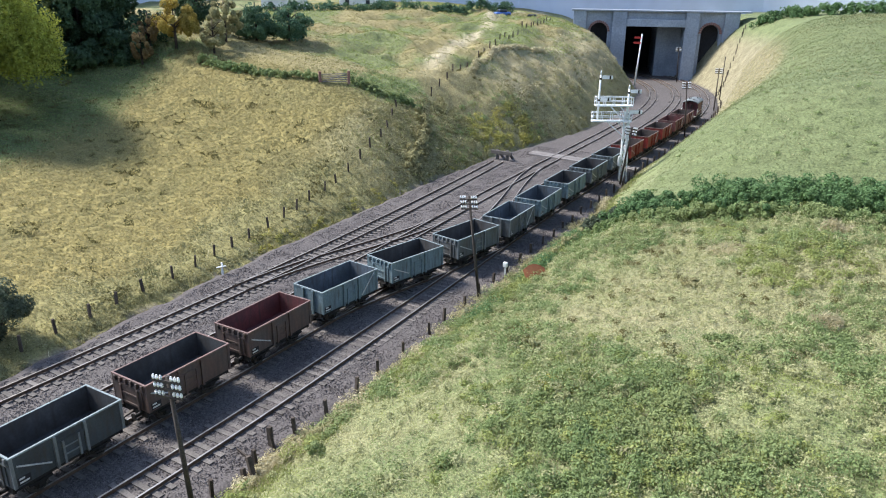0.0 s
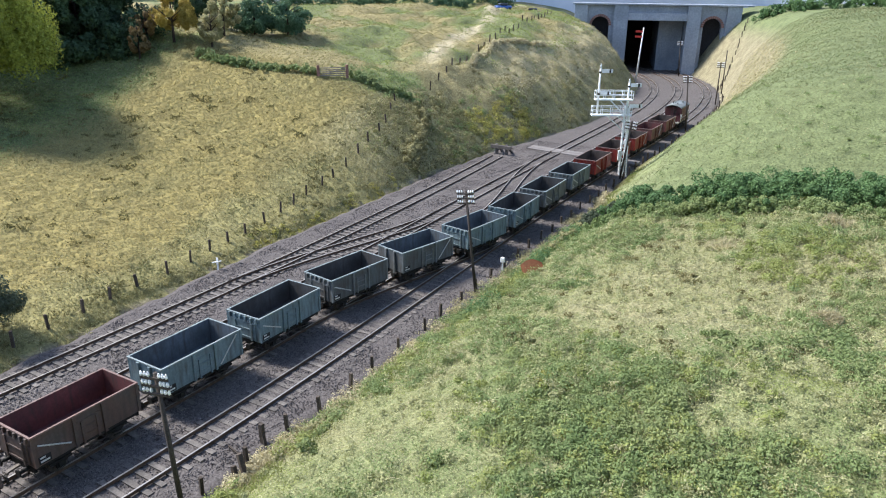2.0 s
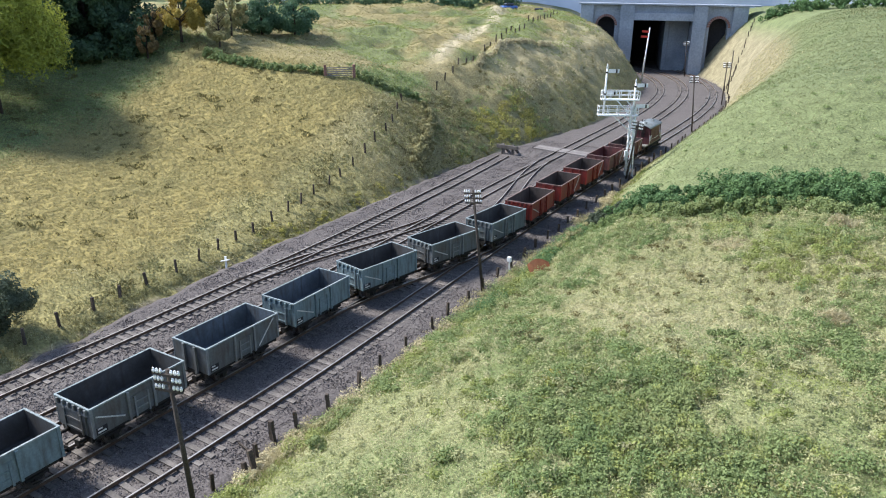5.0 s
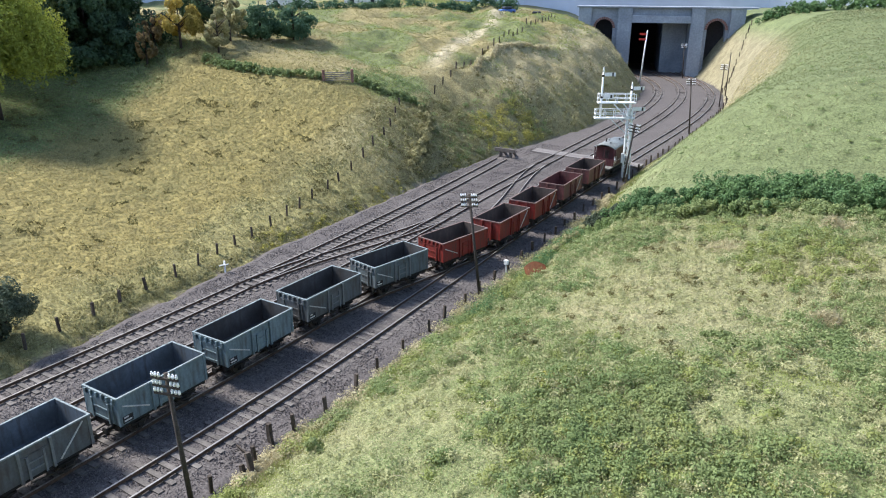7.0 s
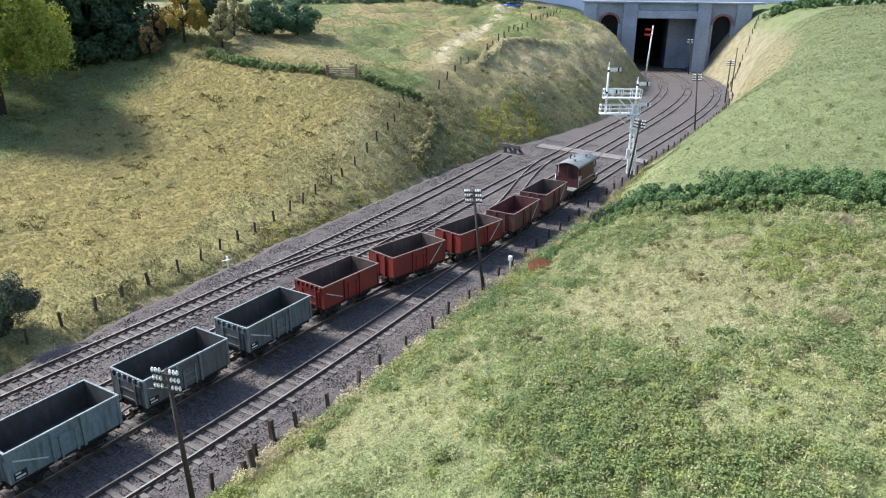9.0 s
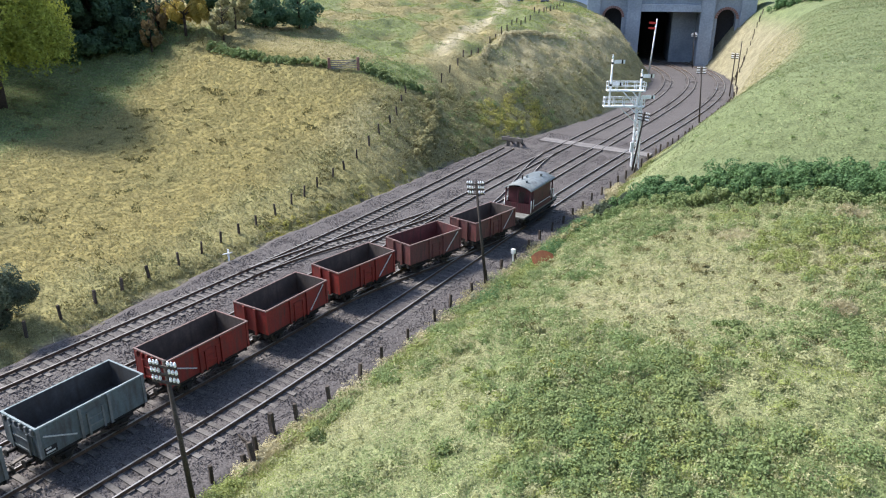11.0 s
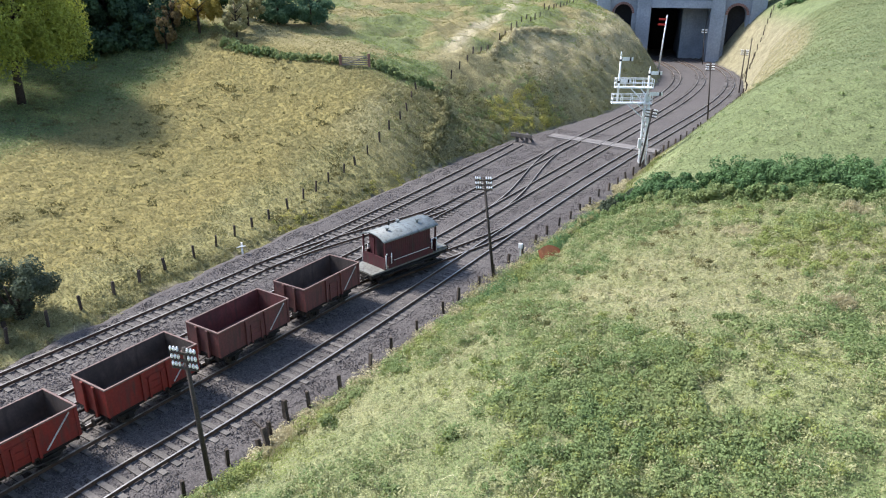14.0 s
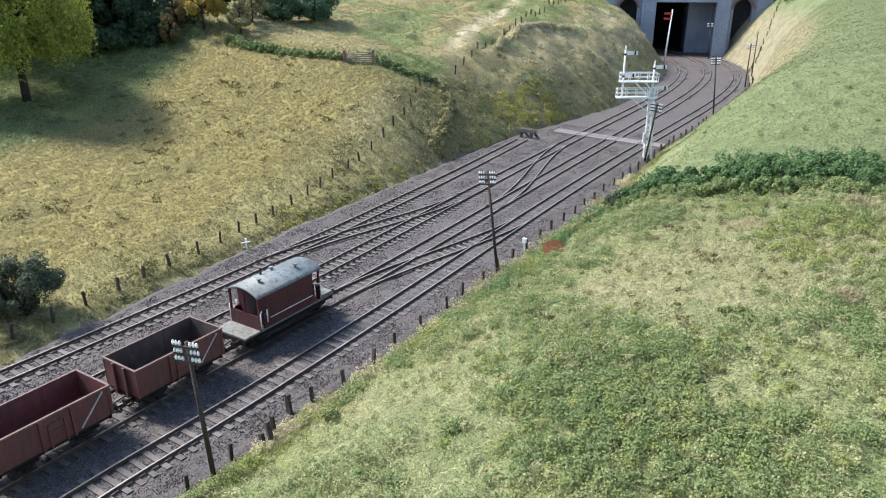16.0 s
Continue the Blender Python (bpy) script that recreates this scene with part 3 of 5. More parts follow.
def semaphore_arm(parent, x, y, z, m, length=16):
    bm = bmesh.new()
    add_box(bm, x + 1, x + length, y - 1.6, y - 0.9, z - 2.5, z + 2.5)
    arm = part("arm", bm, m, parent, "semaphore signal arm")
    bm = bmesh.new()
    add_box(bm, x + length - 5.0, x + length - 2.8, y - 1.9, y - 1.6, z - 2.5, z + 2.5)
    part("arm_band", bm, M_BLACK, arm, "dark band")
    bm = bmesh.new()
    add_tube(bm, (x - 1.2, y - 1.5, z - 2), (x - 1.2, y + 1.5, z - 2), 1.6, 1.6, 10)
    part("lamp", bm, M_BLACK, parent)


def bracket_signal():
    root = thing("bracket_signal", at(-288, 1021, 0, 30), "white lattice bracket semaphore signal with two platforms", "railway signal")
    def p(name, f, m=M_WHITE, label=""):
        bm = bmesh.new()
        f(bm)
        return part(name, bm, m, root, label)
    def lattice(bm, x, y, z0, z1, w):
        for sx in (-1, 1):
            for sy in (-1, 1):
                add_bar(bm, (x + sx * w, y + sy * w, z0), (x + sx * w, y + sy * w, z1), 1.4, 1.4)
        z, k = z0, 1
        while z + 8 < z1:
            for sy in (-1, 1):
                add_bar(bm, (x - k * w, y + sy * w, z), (x + k * w, y + sy * w, z + 8), 1.1, 0.8)
                add_bar(bm, (x + sy * w, y - k * w, z), (x + sy * w, y + k * w, z + 8), 0.8, 1.1)
            z, k = z + 8, -k
    p("lattice_mast", lambda bm: lattice(bm, 0, 0, -6, 96, 2.9), label="white lattice mast")
    for z0, l0 in ((84, -50), (106, -47)):
        p("platform", lambda bm: add_box(bm, l0, 6, -6, 6, z0, z0 + 1.6))
        def rails(bm):
            for k in range(5):
                x = l0 + 0.6 + (5.4 - l0) * k / 4
                for y in (-5.6, 5.6):
                    add_bar(bm, (x, y, z0 + 1), (x, y, z0 + 13), 0.8, 0.8)
            for y in (-5.6, 5.6):
                for z in (7, 13):
                    add_bar(bm, (l0 + 0.6, y, z0 + z), (6, y, z0 + z), 0.8, 0.8)
            for z in (7, 13):
                add_bar(bm, (l0 + 0.6, -5.6, z0 + z), (l0 + 0.6, 5.6, z0 + z), 0.8, 0.8)
        p("railing", rails)
        def brace(bm):
            for y in (-4, 4):
                add_bar(bm, (-2, y, z0 - 22), (l0 + 22, y, z0), 1.6, 1.2)
                add_bar(bm, (-2, y, z0 - 10), (l0 + 36, y, z0), 1.0, 1.0)
        p("brace", brace)
    p("doll", lambda bm: add_tube(bm, (-42, 0, 86), (-42, 0, 150), 1.7, 1.2, 10), label="white signal doll post")
    p("finial", lambda bm: add_tube(bm, (-42, 0, 150), (-42, 0, 156), 1.6, 0.3, 8))
    p("doll", lambda bm: add_tube(bm, (0, 0, 86), (0, 0, 131), 1.9, 1.3, 10), label="white signal doll post")
    p("finial", lambda bm: add_tube(bm, (0, 0, 131), (0, 0, 136), 1.6, 0.3, 8))
    semaphore_arm(root, -41, 0, 146, M_WHITE)
    semaphore_arm(root, 1, 0, 127, M_WHITE)
    semaphore_arm(root, -41, 0, 116, M_WHITE)
    semaphore_arm(root, 2, 0, 98, M_WHITE, 19)
    def ladder(bm):
        for y in (-2.4, 2.4):
            add_bar(bm, (8, y, -5), (4, y, 86), 0.7, 0.7)
        for i in range(22):
            z = -2 + 4 * i
            x = 8 - 4 * (z + 5) / 91
            add_bar(bm, (x, -2.4, z), (x, 2.4, z), 0.5, 0.5)
    p("ladder", ladder)
    p("cabinet", lambda bm: add_box(bm, -7, -4, -4, -1, 20, 34), M_WHITE)


bracket_signal()


def home_signal():
    root = thing("home_signal", at(-574, 2080, 0, 25, 0, 3), "white post semaphore signal with two red arms", "railway signal")
    bm = bmesh.new()
    add_tube(bm, (0, 0, -8), (0, 0, 148), 2.4, 1.7, 10)
    part("post", bm, M_WHITE, root)
    for z in (137, 123):
        bm = bmesh.new()
        add_box(bm, -20, -1, -2.2, -1.2, z - 2.6, z + 2.6)
        part("arm", bm, M_SIGN_RED, root, "red semaphore arm")


home_signal()


def small_markers():
    r = thing("white_marker", at(-272, 593, 0), "small white lineside marker post", "marker post")
    bm = bmesh.new()
    add_bar(bm, (0, 0, -2), (0, 0, 6), 1.2, 1.2)
    part("post", bm, M_WHITE, r)
    bm = bmesh.new()
    add_box(bm, -2, 2, -1.5, 1.5, 6, 11)
    soften(bm, 0.4)
    part("head", bm, M_WHITE, r)
    r = thing("crossed_marker", at(-510, 453, float(height(-510, 453))), "small white crossed marker board beside the ballast", "marker post")
    bm = bmesh.new()
    add_bar(bm, (0, 0, -1), (0, 0, 15), 1.6, 1.2)
    part("post", bm, M_WHITE, r)
    bm = bmesh.new()
    add_bar(bm, (-6, -0.9, 9), (6, -0.9, 13), 1.7, 0.8)
    part("board", bm, M_WHITE, r)


small_markers()


def plank_thing(name, x, y, m, label, category, pieces, rz=0.0, z=None):
    """A small thing of square timbers: pieces are (name, from, to, width, depth)."""
    root = thing(name, at(x, y, float(height(x, y)) if z is None else z, rz), label, category)
    for pname, p0, p1, w, h in pieces:
        bm = bmesh.new()
        add_bar(bm, p0, p1, w, h)
        part(pname, bm, m, root)


plank_thing("broken_fence", -274, 268, M_POST, "dark leaning fence post with a raking strut", "fence post",
            (("post", (0, 0, -4), (-1, 0, 17), 2.6, 2.6), ("strut", (6, -3, -3), (0, 0, 11), 1.8, 1.8)))
plank_thing("broken_fence", -264, 240, M_POST, "pair of leaning dark broken fence posts", "fence post",
            (("post", (4, 0, -3), (-3, 2, 15), 2.8, 2.8), ("strut", (1, -4, -3), (-3, -3, 10), 2.4, 2.4)))
plank_thing("fallen_branch", -281, 250, M_POST, "thin grey fallen branch on the ballast", "branch",
            (("stem", (-8, 4, 1), (14, -2, 1.6), 0.9, 0.9), ("twig", (2, 1, 1.2), (8, 6, 1.6), 0.6, 0.6)), z=-3.2)
plank_thing("broken_fence", -528, 232, M_POST, "dark post with raking strut beside the round bush", "fence post",
            (("post", (0, 0, -3), (-3, 0, 14), 2.8, 2.8), ("strut", (8, -2, -3), (0, 0, 8), 2.2, 2.2)), z=-4)


def rusty_sheet():
    bm = bmesh.new()
    n = 24
    rows = []
    for i in range(n + 1):
        u = i / n
        rows.append([bm.verts.new((-11 + 22 * u, 0.08 * math.sin(u * 50) + dy, z)) for dy, z in ((0, -4), (5.0, 12 + 4.5 * math.sin(u * 3.1)))])
    for a, b in zip(rows, rows[1:]):
        bm.faces.new((a[0], b[0], b[1], a[1]))
    ext = bmesh.ops.extrude_face_region(bm, geom=list(bm.faces))
    bmesh.ops.translate(bm, vec=(0, 0.7, 0), verts=[v for v in ext["geom"] if isinstance(v, bmesh.types.BMVert)])
    ob = part("rusty_sheet", bm, M_RUST)
    ob.matrix_basis = at(-233, 583, float(height(-233, 583)) - 1, 48, -32)
    tagged(ob, "rusty orange-brown corrugated sheet half hidden in brambles", "metal sheet")


rusty_sheet()


def field_gate():
    x0, y0 = -737.0, 887.0
    z = float(height(-720, 905))
    root = thing("field_gate", at(x0, y0, z, math.degrees(math.atan2(33, 31))), "grey five-bar field gate between brown posts", "gate")
    for x in (0, 45):
        bm = bmesh.new()
        add_bar(bm, (x, 0, -6), (x, 0, 19), 4, 4)
        part("gate_post", bm, M_BRICK, root, "reddish brown gate post")
    for k in range(5):
        bm = bmesh.new()
        add_bar(bm, (2, 0, 3 + 2.9 * k), (43, 0, 3 + 2.9 * k), 0.9, 1.2)
        part("bar", bm, M_BOARD, root)
    bm = bmesh.new()
    add_bar(bm, (3, 0.8, 3), (42, 0.8, 14), 0.8, 1.0)
    part("brace", bm, M_BOARD, root)


field_gate()

M_ROOFTILE = material("far_roof", (0.30, 0.17, 0.14), 0.9, 0.2, 4.0, 30.0, 0.3)
M_SLATE = material("far_slate", (0.22, 0.235, 0.27), 0.9, 0.2, 4.0, 30.0, 0.3)
M_RENDER = material("far_white_wall", (0.62, 0.63, 0.66), 0.9, 0.08, 6.0, 40.0, 0.1)
M_GLASSY = material("dark_window", (0.03, 0.035, 0.045), 0.2, 0.1, 6.0, 40.0, 0.0)


def house(x, y, z, w, d, h, rz, wall, roof, label):
    root = thing("house", at(x, y, z, rz), label, "house", "far houses")
    bm = bmesh.new()
    add_box(bm, -w / 2, w / 2, -d / 2, d / 2, -40, h)
    part("wall", bm, wall, root)
    bm = bmesh.new()
    rf = h + d * 0.42
    a = [bm.verts.new(p) for p in ((-w / 2 - 3, -d / 2 - 3, h), (w / 2 + 3, -d / 2 - 3, h), (w / 2 + 3, 0, rf), (-w / 2 - 3, 0, rf), (-w / 2 - 3, d / 2 + 3, h), (w / 2 + 3, d / 2 + 3, h))]
    for q in ((0, 1, 2, 3), (3, 2, 5, 4), (0, 3, 4), (1, 5, 2), (0, 4, 5, 1)):
        bm.faces.new([a[i] for i in q])
    part("roof", bm, roof, root)
    for k in (-0.28, 0.28):
        for zz in (0.25, 0.65):
            bm = bmesh.new()
            add_box(bm, w * k - 6, w * k + 6, -d / 2 - 1, -d / 2 + 1, h * zz - 6, h * zz + 8)
            part("window", bm, M_GLASSY, root)


house(-1480, 1640, 185, 120, 60, 42, 30, M_RENDER, M_SLATE, "white rendered house with slate roof beyond the hedge")
house(-1330, 1800, 195, 110, 60, 36, 20, M_RENDER, M_SLATE, "low white building with slate roof on the skyline")
house(190, 2330, 190, 120, 60, 46, -10, M_RENDER, M_SLATE, "white house behind the skyline hedge")
house(270, 2200, 190, 90, 60, 26, -15, M_ROOFTILE, M_ROOFTILE, "low red-brown building beyond the bank")


def far_vehicle(x, y, m, label, rz):
    root = thing("parked_car", at(x, y, float(height(x, y)), rz), label, "car", "parked cars on the hill")
    bm = bmesh.new()
    add_box(bm, -24, 24, -10, 10, 4, 13)
    soften(bm, 2.5)
    part("body", bm, m, root)
    bm = bmesh.new()
    add_box(bm, -13, 12, -9, 9, 12.5, 20)
    soften(bm, 2.5)
    part("cabin", bm, M_GLASSY, root)
    for sx in (-15, 15):
        for sy in (-9.5, 9.5):
            bm = bmesh.new()
            add_tube(bm, (sx, sy - 1.5, 4.2), (sx, sy + 1.5, 4.2), 4.4, 4.4, 12)
            part("wheel", bm, M_DARK, root)


far_vehicle(-905, 1880, material("blue_car_paint", (0.06, 0.14, 0.42), 0.4, 0.05, 4.0, 30.0, 0.0), "small blue car parked on the hilltop", 60)
far_vehicle(-850, 1960, material("red_car_paint", (0.42, 0.06, 0.08), 0.4, 0.05, 4.0, 30.0, 0.0), "small red car parked on the hilltop", 20)


# ---- the train ----
def paint(name, a, b):
    """Painted steel with patches and dirt streaks that run down the sheet."""
    m = material(name, a, 0.55, 0.14, 1.6, 11.0, 0.15, second=b, moving=True)
    nt = m.node_tree
    N, L = nt.nodes, nt.links
    co = N.new("ShaderNodeTexCoord")
    mp = N.new("ShaderNodeMapping")
    mp.inputs["Scale"].default_value = (1, 1, 0.18)
    no = N.new("ShaderNodeTexNoise")
    no.inputs["Scale"].default_value = 330.0
    no.inputs["Detail"].default_value = 5.0
    rg = N.new("ShaderNodeMapRange")
    rg.inputs["From Min"].default_value, rg.inputs["From Max"].default_value = 0.50, 0.74
    rg.inputs["To Max"].default_value = 0.75
    mx = N.new("ShaderNodeMix")
    mx.data_type = "RGBA"
    mx.inputs["B"].default_value = (0.05, 0.042, 0.038, 1)
    bs = N["Principled BSDF"]
    src = bs.inputs["Base Color"].links[0].from_socket
    L.new(co.outputs["Object"], mp.inputs[0])
    L.new(mp.outputs[0], no.inputs["Vector"])
    L.new(no.outputs["Fac"], rg.inputs["Value"])
    L.new(rg.outputs[0], mx.inputs["Factor"])
    L.new(src, mx.inputs["A"])
    L.new(mx.outputs["Result"], bs.inputs["Base Color"])
    return m


P_BLUE = paint("light_blue_grey_paint", (0.148, 0.212, 0.242), (0.118, 0.168, 0.192))
P_GREY = paint("blue_grey_paint", (0.11, 0.145, 0.16), (0.085, 0.10, 0.11))
P_SLATE = paint("weathered_grey_paint", (0.10, 0.118, 0.13), (0.085, 0.085, 0.085))
P_DUSK = paint("dark_slate_paint", (0.05, 0.062, 0.072), (0.04, 0.045, 0.05))
P_SCUFF = paint("scuffed_grey_rib", (0.17, 0.19, 0.20), (0.12, 0.13, 0.135))
P_EDGE = paint("worn_pale_rim", (0.22, 0.27, 0.285), (0.17, 0.205, 0.215))
P_RIM = paint("dusty_rim", (0.20, 0.125, 0.11), (0.15, 0.10, 0.09))
P_BROWN = paint("rusty_brown_paint", (0.105, 0.068, 0.058), (0.085, 0.07, 0.066))
P_RED = paint("bauxite_red_paint", (0.215, 0.028, 0.022), (0.17, 0.028, 0.024))
P_MAROON = paint("brown_bauxite_paint", (0.15, 0.056, 0.054), (0.115, 0.052, 0.05))
I_DARK = paint("dusty_dark_interior", (0.075, 0.078, 0.082), (0.05, 0.05, 0.052))
I_BLUE = paint("blue_interior", (0.10, 0.125, 0.155), (0.07, 0.085, 0.10))
I_MAROON = paint("maroon_interior", (0.14, 0.052, 0.052), (0.09, 0.04, 0.042))
I_BROWN = paint("brown_interior", (0.10, 0.08, 0.072), (0.06, 0.05, 0.048))
M_STRIPE = material("white_stripe", (0.55, 0.56, 0.56), 0.7, 0.2, 1.5, 10.0, 0.0, moving=True)
M_PANEL = material("black_number_panel", (0.02, 0.02, 0.022), 0.6, 0.1, 2.0, 10.0, 0.0, moving=True)

HALF_L, HALF_W, FLOOR, RIM = 33.0, 16.0, 13.2, 32.5
WHEEL_R = 6.2


def open_body():
    bm = bmesh.new()
    t = 0.7
    o = [(-HALF_W, -HALF_L), (HALF_W, -HALF_L), (HALF_W, HALF_L), (-HALF_W, HALF_L)]
    i = [(x - math.copysign(t, x), y - math.copysign(t, y)) for x, y in o]
    ob, ot = [bm.verts.new((*p, FLOOR)) for p in o], [bm.verts.new((*p, RIM - 0.3)) for p in o]
    it, ib = [bm.verts.new((*p, RIM - 0.3)) for p in i], [bm.verts.new((*p, FLOOR + 1.6)) for p in i]
    bm.faces.new(ob[::-1])
    for k in range(4):
        j = (k + 1) % 4
        bm.faces.new((ob[k], ob[j], ot[j], ot[k]))
        bm.faces.new((ot[k], ot[j], it[j], it[k]))
        bm.faces.new((it[k], it[j], ib[j], ib[k])).material_index = 1
    bm.faces.new(ib).material_index = 1
    return bm


def wheelset(parent, y):
    ws = new("wheelset")
    ws.empty_display_size = 0.004
    ws.parent = parent
    ws.matrix_basis = at(0, y, WHEEL_R)
    for s in (-1, 1):
        bm = bmesh.new()
        add_tube(bm, (s * 7.6, 0, 0), (s * 8.4, 0, 0), WHEEL_R + 0.6, WHEEL_R + 0.6, 20)
        add_tube(bm, (s * 8.4, 0, 0), (s * 10.2, 0, 0), WHEEL_R, WHEEL_R - 0.2, 20)
        for k in range(8):
            a = math.pi * k / 4
            add_bar(bm, (s * 10.3, 0, 0), (s * 10.3, 4.6 * math.cos(a), 4.6 * math.sin(a)), 0.8, 0.6)
        part("wheel", bm, M_STEEL, ws)
    bm = bmesh.new()
    add_tube(bm, (-7.6, 0, 0), (7.6, 0, 0), 1.0, 1.0, 8)
    part("axle", bm, M_STEEL, ws)
    return ws


def running_gear(root, half, base, w=13.5):
    """Solebars, headstocks, buffers, axleguards and couplings; returns the wheelsets."""
    for s in (-1, 1):
        bm = bmesh.new()
        add_box(bm, min(s * (w - 2), s * w), max(s * (w - 2), s * w), -half + 0.6, half - 0.6, FLOOR - 3.4, FLOOR - 0.05)
        part("solebar", bm, M_BLACK, root)
        bm = bmesh.new()
        add_box(bm, -w, w, min(s * half, s * (half - 1.8)), max(s * half, s * (half - 1.8)), FLOOR - 4.2, FLOOR - 0.05)
        part("headstock", bm, M_BLACK, root)
        for x in (-8.7, 8.7):
            bm = bmesh.new()
            add_tube(bm, (x, s * half, FLOOR - 1.9), (x, s * (half + 3.6), FLOOR - 1.9), 1.3, 1.1, 10)
            add_tube(bm, (x, s * (half + 3.6), FLOOR - 1.9), (x, s * (half + 5.4), FLOOR - 1.9), 0.8, 0.8, 8)
            add_tube(bm, (x, s * (half + 5.4), FLOOR - 1.9), (x, s * (half + 6.1), FLOOR - 1.9), 2.3, 2.2, 14)
            part("buffer", bm, M_BLACK, root)
        bm = bmesh.new()
        add_bar(bm, (0, s * half, FLOOR - 3.2), (0, s * (half + 8.6), FLOOR - 4.0), 2.2, 1.0)
        add_bar(bm, (-2.4, s * (half + 8.0), FLOOR - 3.6), (2.4, s * (half + 8.0), FLOOR - 3.6), 0.8, 1.4)
        part("coupling", bm, M_STEEL, root)
        for y in (-base, base):
            bm = bmesh.new()
            x = s * (w - 1.2)
            add_box(bm, x - 0.5, x + 0.5, y - 2.6, y + 2.6, 4.0, FLOOR - 3.4)
            add_bar(bm, (x, y - 7, FLOOR - 3.4), (x, y - 2, 5.5), 0.7, 0.7)
            add_bar(bm, (x, y + 7, FLOOR - 3.4), (x, y + 2, 5.5), 0.7, 0.7)
            add_box(bm, min(x, x + s * 1.8), max(x, x + s * 1.8), y - 1.6, y + 1.6, 4.6, 7.8)
            add_bar(bm, (x + s, y - 6.5, 8.6), (x + s, y + 6.5, 8.6), 1.2, 1.2)
            part("axleguard", bm, M_BLACK, root)
    bm = bmesh.new()
    add_bar(bm, (w - 0.2, -base * 0.2, FLOOR - 5), (w + 1.0, base + 6, 5.5), 0.7, 0.7)
    part("brake_lever", bm, M_STEEL, root)
    return [wheelset(root, y) for y in (-base, base)]


def mineral_wagon(outer, inner, flap, stripe_far, label, panel=True):
    root = thing("mineral_wagon", at(0, 0, 0), label, "railway wagon", "train of mineral wagons")
    rib = P_SCUFF if outer in (P_SLATE, P_GREY, P_DUSK) else outer
    body = part("body", open_body(), [outer, inner], root)
    bm = bmesh.new()
    a, b, z0, z1 = HALF_W + 0.55, HALF_L + 0.55, RIM - 0.9, RIM
    for s in (-1, 1):
        add_box(bm, min(s * a, s * (a - 1.2)), max(s * a, s * (a - 1.2)), -b, b, z0, z1)
        add_box(bm, -a + 1.2, a - 1.2, min(s * b, s * (b - 1.2)), max(s * b, s * (b - 1.2)), z0, z1)
    part("top_rail", bm, P_RIM if outer in (P_RED, P_MAROON, P_BROWN) else P_EDGE, root)
    for s in (-1, 1):
        for y in (-9.0, 9.0):
            bm = bmesh.new()
            add_box(bm, min(s * HALF_W, s * (HALF_W + 1.4)), max(s * HALF_W, s * (HALF_W + 1.4)), y - 0.8, y + 0.8, FLOOR - 0.6, RIM - 0.9)
            part("side_stanchion", bm, rib, root)
        for y in (-HALF_L + 0.7, HALF_L - 0.7):
            bm = bmesh.new()
            add_box(bm, min(s * HALF_W, s * (HALF_W + 0.5)), max(s * HALF_W, s * (HALF_W + 0.5)), y - 0.9, y + 0.9, FLOOR, RIM - 0.9)
            part("corner_plate", bm, rib, root)
        bm = bmesh.new()
        x0, x1 = s * HALF_W, s * (HALF_W + 0.4)
        add_box(bm, min(x0, x1), max(x0, x1), -8.0, 8.0, FLOOR + 0.8, RIM - 5.2)
        door = part("side_door", bm, outer, root)
        bm = bmesh.new()
        for y in (-4.6, 4.6):
            add_box(bm, min(x1, x1 + s * 0.8), max(x1, x1 + s * 0.8), y - 0.6, y + 0.6, FLOOR - 0.5, RIM - 6)
        for z in (FLOOR + 4.6, FLOOR + 9.2):
            add_box(bm, min(x1, x1 + s * 0.55), max(x1, x1 + s * 0.55), -4.0, 4.0, z - 0.35, z + 0.35)
        part("door_hinge", bm, rib, door)
        bm = bmesh.new()
        x = s * (HALF_W + 0.32)
        if stripe_far:
            add_bar(bm, (x, 13.0, FLOOR + 1.4), (x, HALF_L - 4.5, RIM - 2.0), 0.5, 0.75)
        else:
            add_bar(bm, (x, -HALF_L + 3.0, RIM - 6.5), (x, -12.0, FLOOR + 4.2), 0.5, 0.75)
        part("stripe", bm, M_STRIPE, root, "white diagonal end door stripe")
        if panel:
            bm = bmesh.new()
            y = -HALF_L + 2.2 if s > 0 else HALF_L - 9.2
            add_box(bm, min(s * HALF_W, s * (HALF_W + 0.25)), max(s * HALF_W, s * (HALF_W + 0.25)), y, y + 7.0, FLOOR + 0.9, FLOOR + 5.4)
            pn = part("number_panel", bm, M_PANEL, root, "black panel with white marks")
            bm = bmesh.new()
            for k, (l, z) in enumerate(((3.0, 4.1), (5.2, 1.9))):
                add_box(bm, min(s * (HALF_W + 0.25), s * (HALF_W + 0.4)), max(s * (HALF_W + 0.25), s * (HALF_W + 0.4)), y + 0.8, y + 0.8 + l, FLOOR + z - 0.1, FLOOR + z + 0.9)
            part("marking", bm, M_STRIPE, pn)
    for s in (-1, 1):
        door_end = flap and s < 0
        y0 = s * HALF_L
        if door_end:
            bm = bmesh.new()
            add_box(bm, -14.2, 14.2, y0 - 0.9, y0, RIM - 5.4, RIM - 4.2)
            for k in range(6):
                x = -13 + 26 * k / 5
                add_box(bm, x - 0.8, x + 0.8, y0 - 1.3, y0 - 0.05, RIM - 4.1, RIM - 0.95)
            part("end_flap", bm, rib, root, "hinged top flap of the end door")
            bm = bmesh.new()
            add_box(bm, -11.6, 11.6, y0 - 0.6, y0, FLOOR + 0.8, RIM - 5.6)
            ed = part("end_door", bm, outer, root)
